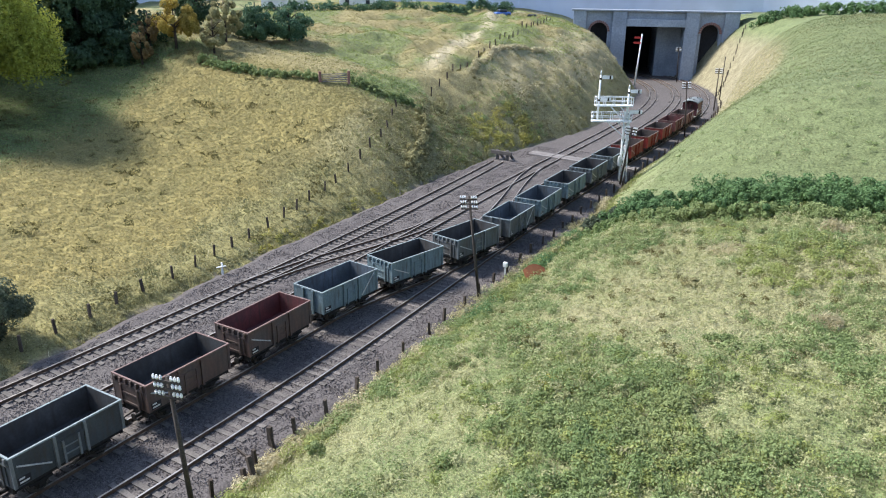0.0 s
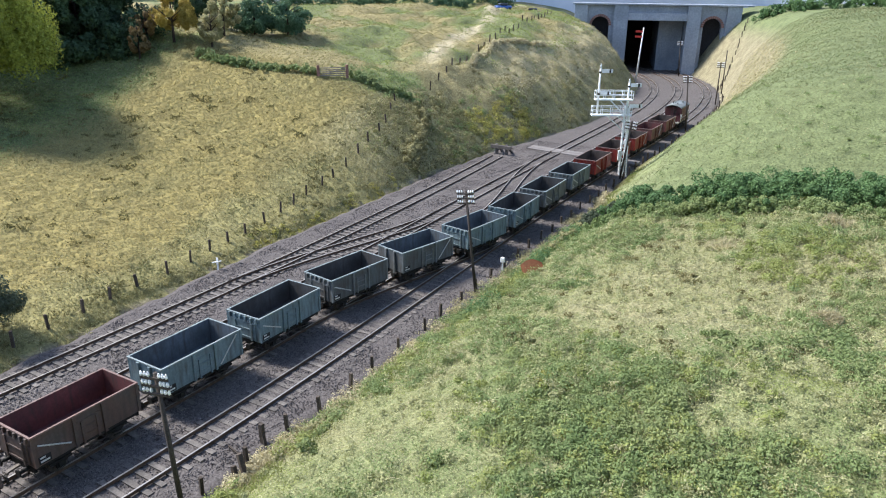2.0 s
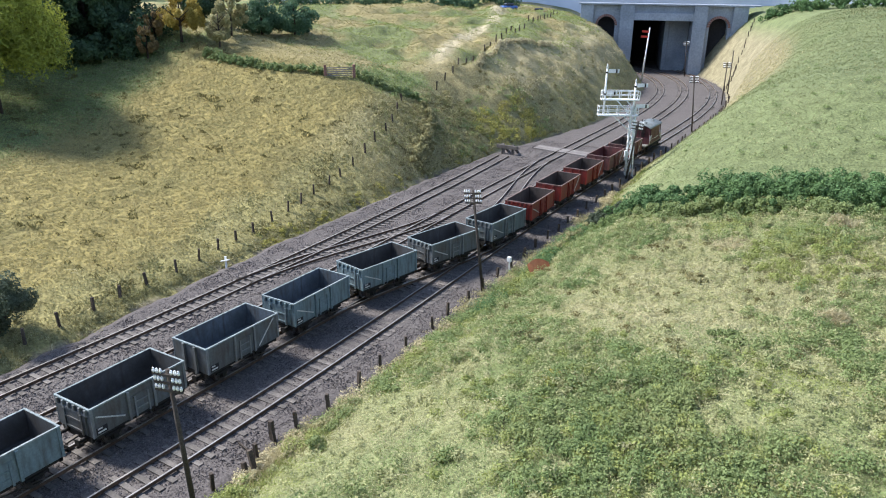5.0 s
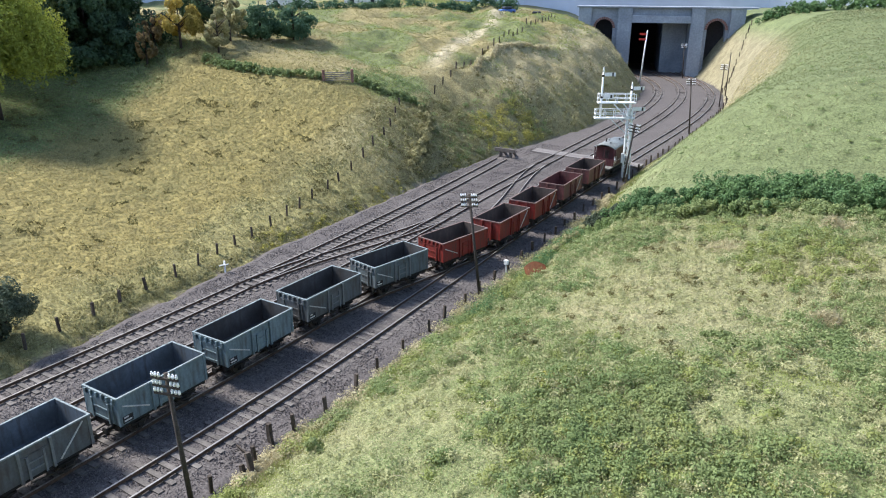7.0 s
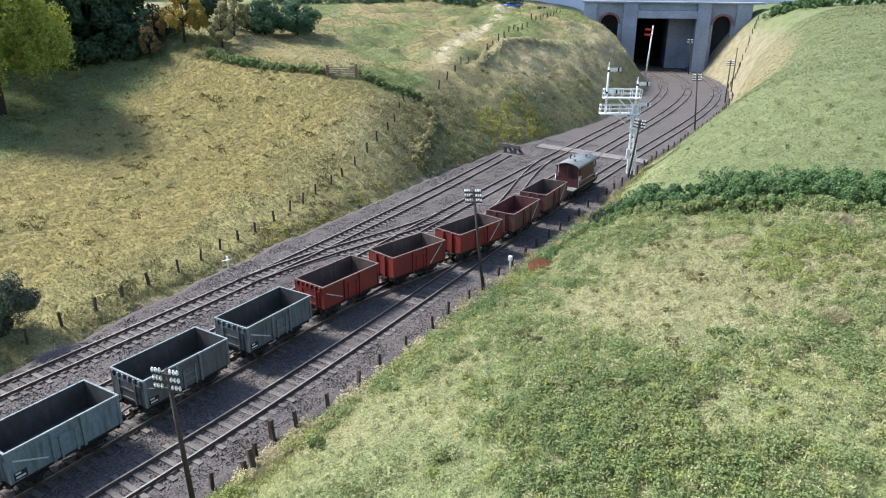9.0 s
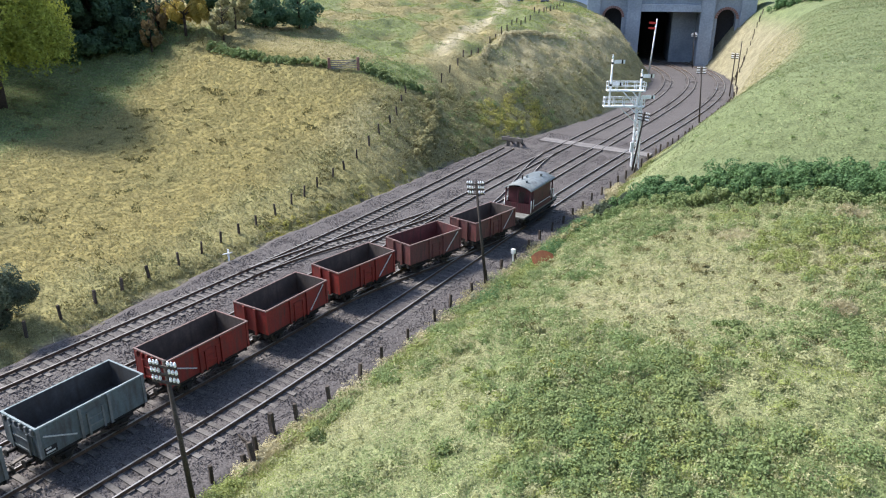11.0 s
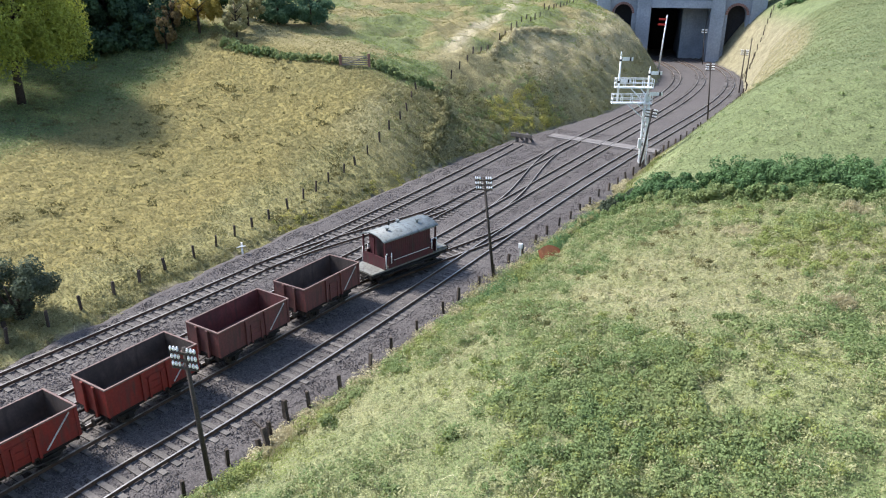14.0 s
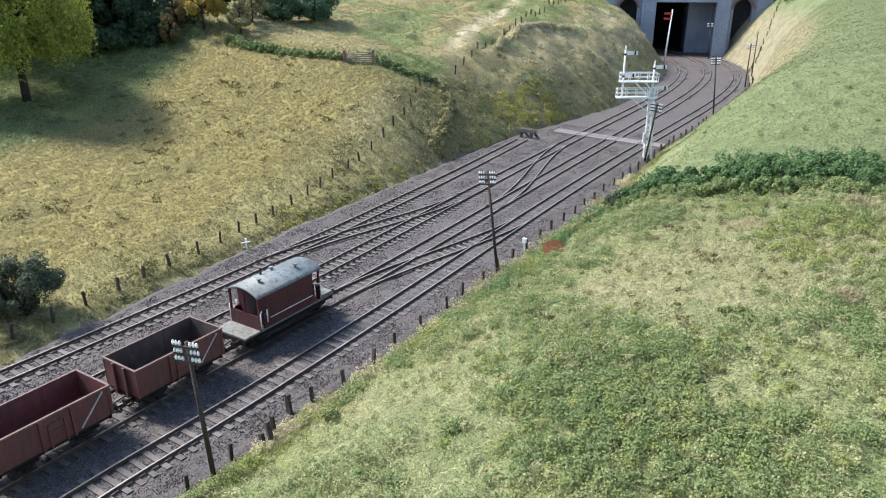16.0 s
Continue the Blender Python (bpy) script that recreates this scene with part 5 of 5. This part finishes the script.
def tree(x, y, h, crown, n, size, m, label, seed, low=0.35, blobs=60, weep=0.0, fine=0.8):
    """Tapered trunk with limbs and a crown of many leaf clumps with gaps."""
    rng = np.random.default_rng(seed)
    root = thing("tree", at(x, y, float(height(x, y)) - 2), label, "tree", "trees behind the field")
    bm = bmesh.new()
    r0 = h * 0.026
    add_tube(bm, (0, 0, -4), (h * 0.01, 0, h * 0.3), r0, r0 * 0.75, 9)
    add_tube(bm, (h * 0.01, 0, h * 0.3), (0, h * 0.01, h * 0.75), r0 * 0.75, r0 * 0.3, 8)
    part("trunk", bm, M_BARK, root)
    bm = bmesh.new()
    for k in range(9):
        a, z = rng.uniform(0, 6.28), h * rng.uniform(0.28, 0.6)
        q = Vector((crown[0] * 0.7 * math.cos(a), crown[1] * 0.7 * math.sin(a), z + h * rng.uniform(0.08, 0.25)))
        add_tube(bm, (0, 0, z), q, r0 * 0.4, r0 * 0.12, 6)
    part("limb", bm, M_BARK, root)
    P, nrm = clump_points(n, crown, rng, blobs, 0.0, fine)
    if weep:
        out = np.hypot(P[:, 0] / crown[0], P[:, 1] / crown[1])
        P[:, 2] -= weep * h * out ** 2 * rng.uniform(0.3, 1.2, n)
    P[:, 2] += h * low + crown[2]
    ob = new("crown", leaf_mesh("crown", leaf_verts(P, np.full(n, size), rng, 0, 0.6, nrm, 0.7), m))
    ob.parent = root


tree(-1030, 540, 235, (104, 104, 92), 70000, 2.1, M_LEAF_LIME, "tall tree with drooping yellow-green foliage", 201, low=0.14, blobs=170, weep=0.24, fine=0.62)
# (-1120, 395) stands out of view, added to cast the shade on the field
for _i, (_x, _y, _h, _r) in enumerate(((-1180, 660, 200, 66), (-1225, 740, 200, 72), (-1160, 775, 165, 58), (-1200, 840, 175, 62),
                                       (-1300, 800, 230, 80), (-1120, 395, 215, 76), (-1350, 680, 230, 80), (-1270, 590, 200, 70))):
    tree(_x, _y, _h, (_r * 1.15, _r * 1.15, _h * 0.5), 26000, 3.1, M_LEAF_DARK, "dense dark green tree at the wood edge", 210 + _i, low=-0.12, blobs=70)
tree(-1190, 720, 190, (60, 55, 40), 9000, 2.5, M_LEAF_BANK, "tree with pale green outer foliage", 220, low=0.3)
tree(-1025, 860, 100, (37, 37, 36), 13000, 1.7, M_LEAF_GOLD, "small golden yellow autumn tree", 221, low=0.1, blobs=34, weep=0.12)
tree(-1040, 800, 74, (19, 19, 28), 5000, 1.6, M_LEAF_RUST, "small rust-brown tree at the wood edge", 222, low=0.0, blobs=24)
tree(-1060, 835, 88, (26, 24, 30), 6000, 1.6, M_LEAF_RUST, "small rust-brown tree beside the golden one", 223, low=0.05, blobs=24)
tree(-962, 885, 78, (24, 24, 28), 6500, 1.6, M_LEAF_SAGE, "small pale sage green tree at the field corner", 224, low=0.0, blobs=26)
tree(-985, 935, 96, (32, 32, 36), 9000, 1.8, M_LEAF_SAGE, "small sage green tree behind the field", 225, low=0.0, blobs=30)
tree(-1080, 960, 130, (44, 44, 50), 9000, 2.3, M_LEAF_DARK, "dark green tree behind the field", 226, low=-0.05)
tree(-985, 1010, 96, (42, 42, 40), 10000, 2.1, M_LEAF_BLUE, "bluish dark green tree behind the field", 227, low=-0.1)
tree(-950, 1060, 80, (44, 44, 34), 10000, 2.1, M_LEAF_BLUE, "bluish dark green spreading tree", 228, low=-0.1)

# hedges: each a row of joined clumps
def hedge(name, line, rad, n, size, m, label, seed):
    rng = np.random.default_rng(seed)
    pts = np.array(line, float)
    seg = np.linalg.norm(np.diff(pts, axis=0), axis=1)
    s = np.concatenate([[0], np.cumsum(seg)])
    t = rng.uniform(0, s[-1], n)
    blobs = max(14, int(s[-1] / (rad * 0.26)))
    bt = rng.uniform(0, s[-1], blobs * 3)
    bx, by = np.interp(bt, s, pts[:, 0]) + rng.normal(0, rad * 0.35, len(bt)), np.interp(bt, s, pts[:, 1]) + rng.normal(0, rad * 0.35, len(bt))
    rag = 0.95 + 0.2 * wave_noise(bx, by, rad * 2.2, seed)
    bz = height(bx, by) + rad * rag * rng.uniform(0.1, 1.0, len(bt))
    br = rad * rag * rng.uniform(0.17, 0.40, len(bt))
    k = rng.integers(0, len(bt), n)
    d = rng.normal(size=(n, 3))
    d /= np.linalg.norm(d, axis=1)[:, None]
    P = np.stack([bx, by, bz], -1)[k] + d * (br[k] * rng.uniform(0.8, 1.1, n))[:, None]
    me = leaf_mesh(name, leaf_verts(P, np.full(n, size), rng, 0, 0.6, unit(d + np.array((0, 0, 0.35))), 0.6), m)
    return tagged(new(name, me), label, "hedge", kind="stuff")


hedge("bank_hedge", ((-196, 752), (-165, 744), (-110, 745), (-30, 762), (60, 735), (180, 700), (330, 660)), 22, 90000, 1.3, M_LEAF_HEDGE, "thick dark green hedge across the bank", 301)
hedge("bank_hedge_yellow", ((-122, 738), (-108, 736)), 13, 4500, 1.2, M_LEAF_BRIGHT, "yellow-green bush in the hedge", 315)
hedge("bank_hedge_middle", ((-215, 742), (-160, 728), (-100, 726), (-20, 738), (80, 712), (200, 676)), 21, 52000, 1.3, M_LEAF_HEDGE, "deep green brambles along the hedge", 313)
hedge("bank_hedge_crest", ((-130, 752), (-60, 762), (20, 756), (120, 722), (300, 668)), 22, 44000, 1.4, M_LEAF_HEDGE, "tall dark green hedge top", 314)
hedge("bank_hedge_front", ((-228, 722), (-150, 706), (-60, 714), (60, 692), (150, 668)), 14, 34000, 1.2, M_LEAF_BANK, "lighter green brambles before the hedge", 302)
hedge("bank_hedge_grey", ((-254, 756), (-232, 752), (-205, 746)), 15, 9000, 1.3, M_LEAF_DUSK, "grey-green bramble at the hedge end", 303)
hedge("field_hedge", ((-960, 850), (-860, 862), (-770, 880), (-742, 892)), 12, 9000, 1.8, M_LEAF_BANK, "low green hedge along the field top", 304)
hedge("field_hedge_far", ((-700, 925), (-660, 950), (-625, 985)), 13, 8000, 1.8, M_LEAF_BANK, "low green hedge beside the gate", 305)
hedge("slope_scrub", ((-612, 985), (-585, 950), (-560, 900), (-545, 850)), 14, 11000, 1.6, M_LEAF_SAGE, "sage scrub along the top of the slope", 306)
hedge("far_hedge", ((-1290, 1330), (-1230, 1480), (-1130, 1640), (-1010, 1820), (-940, 2000)), 24, 14000, 2.8, M_LEAF_BLUE, "long dark hedge on the far hill", 309)
hedge("skyline_hedge", ((-300, 2330), (-200, 2260), (-60, 2220), (80, 2160)), 25, 14000, 3.0, M_LEAF_HEDGE, "dark hedge along the bank skyline", 310)
hedge("fence_bramble", ((-254, 490), (-252, 530), (-250, 600), (-250, 640), (-252, 700)), 8, 12000, 1.1, M_LEAF_BRIGHT, "tangled green brambles behind the fence", 311)
hedge("fence_weeds", ((-252, 640), (-250, 690), (-250, 740)), 10, 6000, 1.4, M_LEAF_SAGE, "dull green weeds behind the fence", 312)

bush("round_bush", -534, 246, (27, 30, 30), 16000, 1.2, M_LEAF_DUSK, "dense round grey-green bush by the track", seed=401, blobs=40)
bush("grass_tuft", -57, 348, (9, 8, 5), 1500, 1.0, M_LEAF_BANK, "dark green tuft in the grass", "shrub", 403, twigs=False)
bush("leafy_patch", -90, 554, (10, 9, 3.5), 1300, 1.0, M_LEAF_SAGE, "small dull green tuft on the dry bank", "shrub", 412, blobs=16)
bush("leafy_patch", -48, 440, (13, 9, 4), 1900, 1.0, M_LEAF_BANK, "small green tuft on the dry bank", "shrub", 413, blobs=20)
bush("yellow_patch", -121, 350, (14, 10, 4), 1300, 1.1, M_LEAF_YELLOW, "small yellow flowering patch", "shrub", 406, twigs=False)


def wispy_tuft(name, x, y, rx, ry, h, n, m, label, seed):
    """A tangle of thin pale stalks that spread from the ground."""
    r = np.random.default_rng(seed)
    root = thing(name, at(x, y, 0), label, "dry tuft", "wispy tufts")
    a, q = r.uniform(0, 6.28, n), r.uniform(0, 1, n) ** 0.6
    px_, py_ = rx * q * np.cos(a), ry * q * np.sin(a)
    P = np.stack([px_, py_, ground_z(x + px_, y + py_) + h * r.uniform(0.1, 1.0, n) * (1.1 - q)], -1)
    ob = new("tangle", leaf_mesh("tangle", leaf_verts(P, np.full(n, 3.6), r, 0.3, 0.06), m))
    ob.parent = root


wispy_tuft("grey_tuft", 5, 502, 11, 9, 10, 900, M_LEAF_STRAW, "pale grey twiggy tuft in the grass", 402)
wispy_tuft("grey_tuft", 0, 672, 13, 8, 8, 650, M_LEAF_STRAW, "pale grey dry tuft before the hedge", 415)
wispy_tuft("grey_tuft", -80, 630, 20, 12, 4, 520, M_LEAF_STRAW, "flat pale wispy tangle in the grass", 407)
wispy_tuft("white_tuft", -262, 496, 6, 9, 10, 900, M_LEAF_GREY, "wispy white tuft at the ballast edge", 408)
wispy_tuft("white_tuft", -262, 250, 6, 9, 5, 900, M_LEAF_STRAW, "pale dry tuft beside the broken posts", 409)
wispy_tuft("white_tuft", -264, 286, 5, 7, 5, 600, M_LEAF_STRAW, "pale dry tuft at the fence foot", 416)
_r = random.Random(5)
for _i in range(16):
    _y = _r.uniform(200, 700)
    _x = _r.uniform(-235, 20 + 0.35 * _y)
    _s = _r.uniform(3.0, 7.5)
    bush("grass_tuft", _x, _y, (_s, _s, _s * 0.7), 420, 1.15, _r.choice((M_LEAF_GRASS, M_LEAF_BANK, M_LEAF_BANK, M_LEAF_GRASS)),
         "small leafy tuft on the grassy bank", "shrub", 500 + _i, blobs=9, twigs=False, group="tufts on the bank")

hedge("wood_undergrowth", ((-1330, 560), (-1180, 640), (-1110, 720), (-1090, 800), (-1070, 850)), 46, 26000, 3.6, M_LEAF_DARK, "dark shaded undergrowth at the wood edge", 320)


def straw_strands():
    """Long pale bent straws lying over the grass."""
    r = np.random.default_rng(333)
    V, Fc = [], []
    for k in range(230):
        if k % 4:
            y = 180 + 560 * r.uniform() ** 1.2
            x = r.uniform(float(edge_right(y)) + 8, 30 + 0.4 * y)
        else:
            y = 220 + 480 * r.uniform() ** 1.2
            x = float(edge_left(y)) - r.uniform(4, 130)
        a, l, bend = r.uniform(0, 6.28), r.uniform(4, 13), r.uniform(-0.5, 0.5)
        w = 0.15
        pts = []
        for i in range(5):
            t = i / 4
            aa = a + bend * t
            px_, py_ = x + l * t * math.cos(aa), y + l * t * math.sin(aa)
            pts.append((px_, py_, float(ground_z(px_, py_)) + 1.2 + 1.6 * math.sin(3.1 * t)))
        n = np.array((-math.sin(a), math.cos(a), 0)) * w
        o = len(V)
        for p in pts:
            V += [np.array(p) - n, np.array(p) + n]
        Fc += [(o + 2 * i, o + 2 * i + 1, o + 2 * i + 3, o + 2 * i + 2) for i in range(4)]
    tagged(new("straw_strands", array_mesh("straw_strands", np.array(V), np.array(Fc), M_LEAF_STRAW)), "loose pale straw strands over the grass", "straw", kind="stuff")


straw_strands()

# scrub that covers the cutting slope beyond the siding


def bushlets(name, count, per, m, label, seed, x0, x1, y0, y1, r0, r1, dry=False, oval=False):
    """Many small leafy clumps, thick where the cover is lush."""
    r = np.random.default_rng(seed)
    bx, by = r.uniform(x0, x1, count * 6), r.uniform(y0, y1, count * 6)
    w = wave_noise(bx, by, 60, 13) + 0.4 * wave_noise(bx, by, 24, 14)
    ok = (bx > edge_right(by) + 14) & (bx < 40 + 0.5 * by) & (w > (-0.1 if not dry else -9))
    if oval:
        e = ((bx - (x0 + x1) / 2) / (x1 - x0) * 2) ** 2 + ((by - (y0 + y1) / 2) / (y1 - y0) * 2) ** 2
        ok = (bx > edge_right(by) + 14) & (e + 0.5 * wave_noise(bx, by, 30, 15) < r.uniform(0.2, 1.0, len(bx)))
    bx, by = bx[ok][:count], by[ok][:count]
    br = r.uniform(r0, r1, len(bx))
    k = np.repeat(np.arange(len(bx)), per)
    d = unit(r.normal(size=(len(k), 3)))
    d[:, 2] = np.abs(d[:, 2])
    knob = 0.75 + 0.35 * np.sin(d[:, 0] * 7 + k) * np.sin(d[:, 1] * 8 + 2 * k) * np.sin(d[:, 2] * 6 + 3 * k) * 2
    P = np.stack([bx, by, height(bx, by) + 0.6 * lumps(bx, by) + 1.0], -1)[k] + d * (br[k] * knob)[:, None] * np.array((1, 1, 0.8))
    me = leaf_mesh(name, leaf_verts(P, np.full(len(k), 0.75), r, 0, 0.6, unit(d + np.array((0, 0, 0.2))), 0.5), m)
    tagged(new(name, me), label, "ground cover", kind="stuff")


bushlets("bank_bushlets", 640, 165, M_LEAF_BANK, "knobbly deep green leafy clumps on the bank", 341, -250, 330, 170, 660, 4.5, 10.5)
bushlets("bank_grass_clumps", 420, 120, M_LEAF_GRASS, "knobbly pale green grass clumps on the bank", 342, -250, 330, 170, 690, 3.0, 7.0)
bushlets("bank_bramble_patch", 330, 190, M_LEAF_BANK, "dense dark green bramble patch low on the bank", 345, -170, 10, 235, 390, 3.5, 7.5, oval=True)
bushlets("bank_bramble_patch", 150, 170, M_LEAF_BANK, "dense green bramble patch on the upper bank", 346, -40, 150, 390, 520, 3.5, 7.5, oval=True)
bushlets("bank_bright_clumps", 150, 170, M_LEAF_BRIGHT, "bright yellow-green leafy clumps among the brambles", 347, -190, 40, 210, 440, 3.0, 6.5, oval=True)
bushlets("bank_dry_clumps", 130, 90, M_LEAF_TUFT, "small brownish tufts on the dry bank", 343, -240, 300, 400, 690, 2.5, 5.0, True)
bushlets("gorse_patch", 150, 150, M_LEAF_BRIGHT, "ragged yellow-green bramble patch on the bank", 380, -66, 34, 556, 672, 3.0, 7.0, oval=True)
bushlets("leafy_patch", 90, 140, M_LEAF_BANK, "low green leafy patch above the fence", 381, -215, -135, 590, 690, 2.5, 6.0, oval=True)
bushlets("hedge_foot_scrub", 260, 130, M_LEAF_BANK, "low green scrub before the hedge", 382, -235, 220, 640, 730, 3.0, 7.5, True)
bushlets("bank_fine_clumps", 1700, 46, M_LEAF_GRASS, "small knobbly grass clumps on the bank", 348, -255, 330, 165, 700, 1.8, 4.2, True)
bushlets("bank_pale_clumps", 900, 46, M_LEAF_PALE, "small pale dry clumps on the bank", 349, -255, 200, 300, 690, 1.8, 4.0, True)
bushlets("bank_deep_clumps", 900, 60, M_LEAF_BANK, "small deep green clumps on the bank", 350, -255, 330, 165, 560, 2.0, 4.5)
bushlets("far_bank_clumps", 110, 90, M_LEAF_BANK, "small green tufts on the far bank", 344, -230, 380, 780, 1400, 3.0, 8.0, True)


def slope_clumps(name, count, per, m, label, seed, y0, y1, e0, e1, r0, r1):
    """Loose brambles spread over the cutting slope."""
    r = np.random.default_rng(seed)
    by = r.uniform(y0, y1, count)
    bx = edge_left(by) - r.uniform(e0, e1, count)
    br = r.uniform(r0, r1, count)
    k = np.repeat(np.arange(count), per)
    d = unit(r.normal(size=(len(k), 3)))
    P = np.stack([bx, by, height(bx, by)], -1)[k] + d * (br[k] * r.uniform(0.55, 1.1, len(k)))[:, None] * np.array((1, 1, 0.6))
    me = leaf_mesh(name, leaf_verts(P, np.full(len(k), 1.25), r, 0, 0.6, unit(d + np.array((0.2, 0, 0.6))), 0.5), m)
    tagged(new(name, me), label, "ground cover", kind="stuff")


slope_clumps("slope_dull_scrub", 150, 150, M_LEAF_SAGE, "dull olive brambles on the cutting slope", 351, 850, 1090, 4, 120, 6, 14)
slope_clumps("slope_dark_scrub", 90, 150, M_LEAF_SCRUB, "dark green brambles on the cutting slope", 354, 900, 1090, 30, 115, 6, 13)
slope_clumps("slope_green_scrub", 70, 140, M_LEAF_BANK, "green brambles on the cutting slope", 353, 960, 1260, 10, 90, 6, 12)
slope_clumps("slope_yellow_scrub", 130, 150, M_LEAF_YELLOW, "yellow-green brambles on the cutting slope", 352, 1060, 1230, 6, 72, 6, 12)
slope_clumps("slope_sage_scrub", 90, 120, M_LEAF_SAGE, "grey-green brambles on the cutting slope", 358, 1200, 1500, 8, 100, 6, 14)
slope_clumps("slope_straw_tussocks", 150, 110, M_LEAF_STRAW, "pale straw tussocks on the hill nose", 355, 1230, 2000, 70, 190, 6, 16)
slope_clumps("slope_dry_tussocks", 170, 110, M_LEAF_DRY, "dry grass tussocks on the hill nose", 359, 1150, 1950, 25, 170, 6, 15)
slope_clumps("slope_brown_tussocks", 60, 90, M_LEAF_TUFT, "brown tussocks on the hill nose", 356, 1150, 1800, 20, 150, 4, 9)
slope_clumps("hilltop_scrub", 60, 110, M_LEAF_BANK, "green scrub patches on the hilltop", 357, 960, 1800, 200, 480, 5, 15)
slope_clumps("gate_scrub", 70, 140, M_LEAF_BANK, "green brambles beside the field gate", 360, 930, 1040, 110, 230, 6, 13)
hedge("ridge_straw", ((-640, 1205), (-650, 1280), (-657, 1358), (-645, 1450), (-632, 1530)), 8, 9000, 1.6, M_LEAF_STRAW, "pale straw grass along the ridge", 361)
hedge("ledge_grass", ((-655, 1180), (-672, 1250), (-684, 1358), (-668, 1450)), 4, 3500, 1.5, M_LEAF_TUFT, "brown grass in the trodden ledge", 362)


def edge_tussocks(name, count, per, m, label, seed, fx, y0, y1, spread, r0, r1):
    """Uneven tussocks that break the edge of the ballast."""
    r = np.random.default_rng(seed)
    by = y0 + (y1 - y0) * r.uniform(0, 1, count) ** 1.3
    by = by[wave_noise(by, 0 * by, 30, seed) + r.normal(0, 0.3, len(by)) > -0.1]
    bx = fx(by) + r.normal(0, spread, len(by))
    br = r.uniform(r0, r1, len(by))
    k = np.repeat(np.arange(len(by)), per)
    d = unit(r.normal(size=(len(k), 3)))
    d[:, 2] = np.abs(d[:, 2])
    P = np.stack([bx, by, height(bx, by)], -1)[k] + d * (br[k] * r.uniform(0.5, 1.1, len(k)))[:, None] * np.array((1, 1, 0.9))
    me = leaf_mesh(name, leaf_verts(P, np.full(len(k), 0.95), r, 0, 0.4, unit(d + np.array((0, 0, 0.3))), 0.6), m)
    tagged(new(name, me), label, "ground cover", kind="stuff")


edge_tussocks("cess_straw_tussocks", 300, 200, M_LEAF_STRAW, "pale straw tussocks at the ballast edge", 371, lambda y: x_right(y) + 44, 230, 900, 4, 4.0, 8.0)
edge_tussocks("cess_dry_tussocks", 240, 180, M_LEAF_DRY, "dry grass tussocks at the ballast edge", 379, lambda y: x_right(y) + 48, 160, 900, 5, 4.0, 8.0)
edge_tussocks("cess_green_tussocks", 240, 200, M_LEAF_BANK, "green tussocks along the fence foot", 372, lambda y: x_right(y) + 53, 160, 900, 5, 4.0, 9.0)
edge_tussocks("cess_bright_tussocks", 180, 200, M_LEAF_BRIGHT, "bright green tussocks along the fence foot", 373, lambda y: edge_right(y) + 12, 160, 760, 5, 4.0, 9.0)
edge_tussocks("fence_brambles", 80, 420, M_LEAF_HEDGE, "tangled brambles round the rusty sheet", 374, lambda y: x_right(y) + 64, 470, 740, 4, 8.0, 14.0)
edge_tussocks("fence_brown_brambles", 100, 380, M_LEAF_SAGE, "dull olive brambles along the fence", 378, lambda y: x_right(y) + 52, 470, 800, 5, 7.0, 13.0)
edge_tussocks("fence_green_brambles", 90, 380, M_LEAF_BANK, "green brambles along the fence", 383, lambda y: x_right(y) + 56, 470, 800, 5, 7.0, 13.0)
edge_tussocks("field_side_tussocks", 190, 90, M_LEAF_SAGE, "dry olive tussocks between fence and ballast", 375, lambda y: edge_left(y) - 2, 170, 1000, 6, 2.0, 5.0)
edge_tussocks("field_side_weeds", 170, 90, M_LEAF_SCRUB, "dull green weeds between fence and ballast", 376, lambda y: edge_left(y) - 14, 170, 1000, 9, 2.0, 6.0)
edge_tussocks("field_side_flowers", 150, 90, M_LEAF_YELLOW, "yellow flowering weeds beside the ballast", 377, lambda y: edge_left(y) - 8, 520, 1000, 7, 2.0, 5.0)


# ---- movement ----
def vehicle_pose(y, base):
    y = y + 0.078 * max(0.0, y - 760.0)
    y0, y1 = y - base, y + base
    x0, x1 = float(x_train(y0)), float(x_train(y1))
    return at((x0 + x1) / 2, y, 0, -math.degrees(math.atan2(x1 - x0, y1 - y0)))


def motions():
    times = [0.5 * i for i in range(33)]
    for root, wheels, start, base in VEHICLES:
        rows = [(t, vehicle_pose(start - SPEED * t, base)) for t in times]
        walk(root, rows)
        turn = math.degrees(SPEED / WHEEL_R)
        for k, ws in enumerate(wheels):
            y = (-base, base)[k]
            n = 160
            walk(ws, [(16.0 * i / n, at(0, y, WHEEL_R, 0, turn * 16.0 * i / n)) for i in range(n + 1)])


motions()
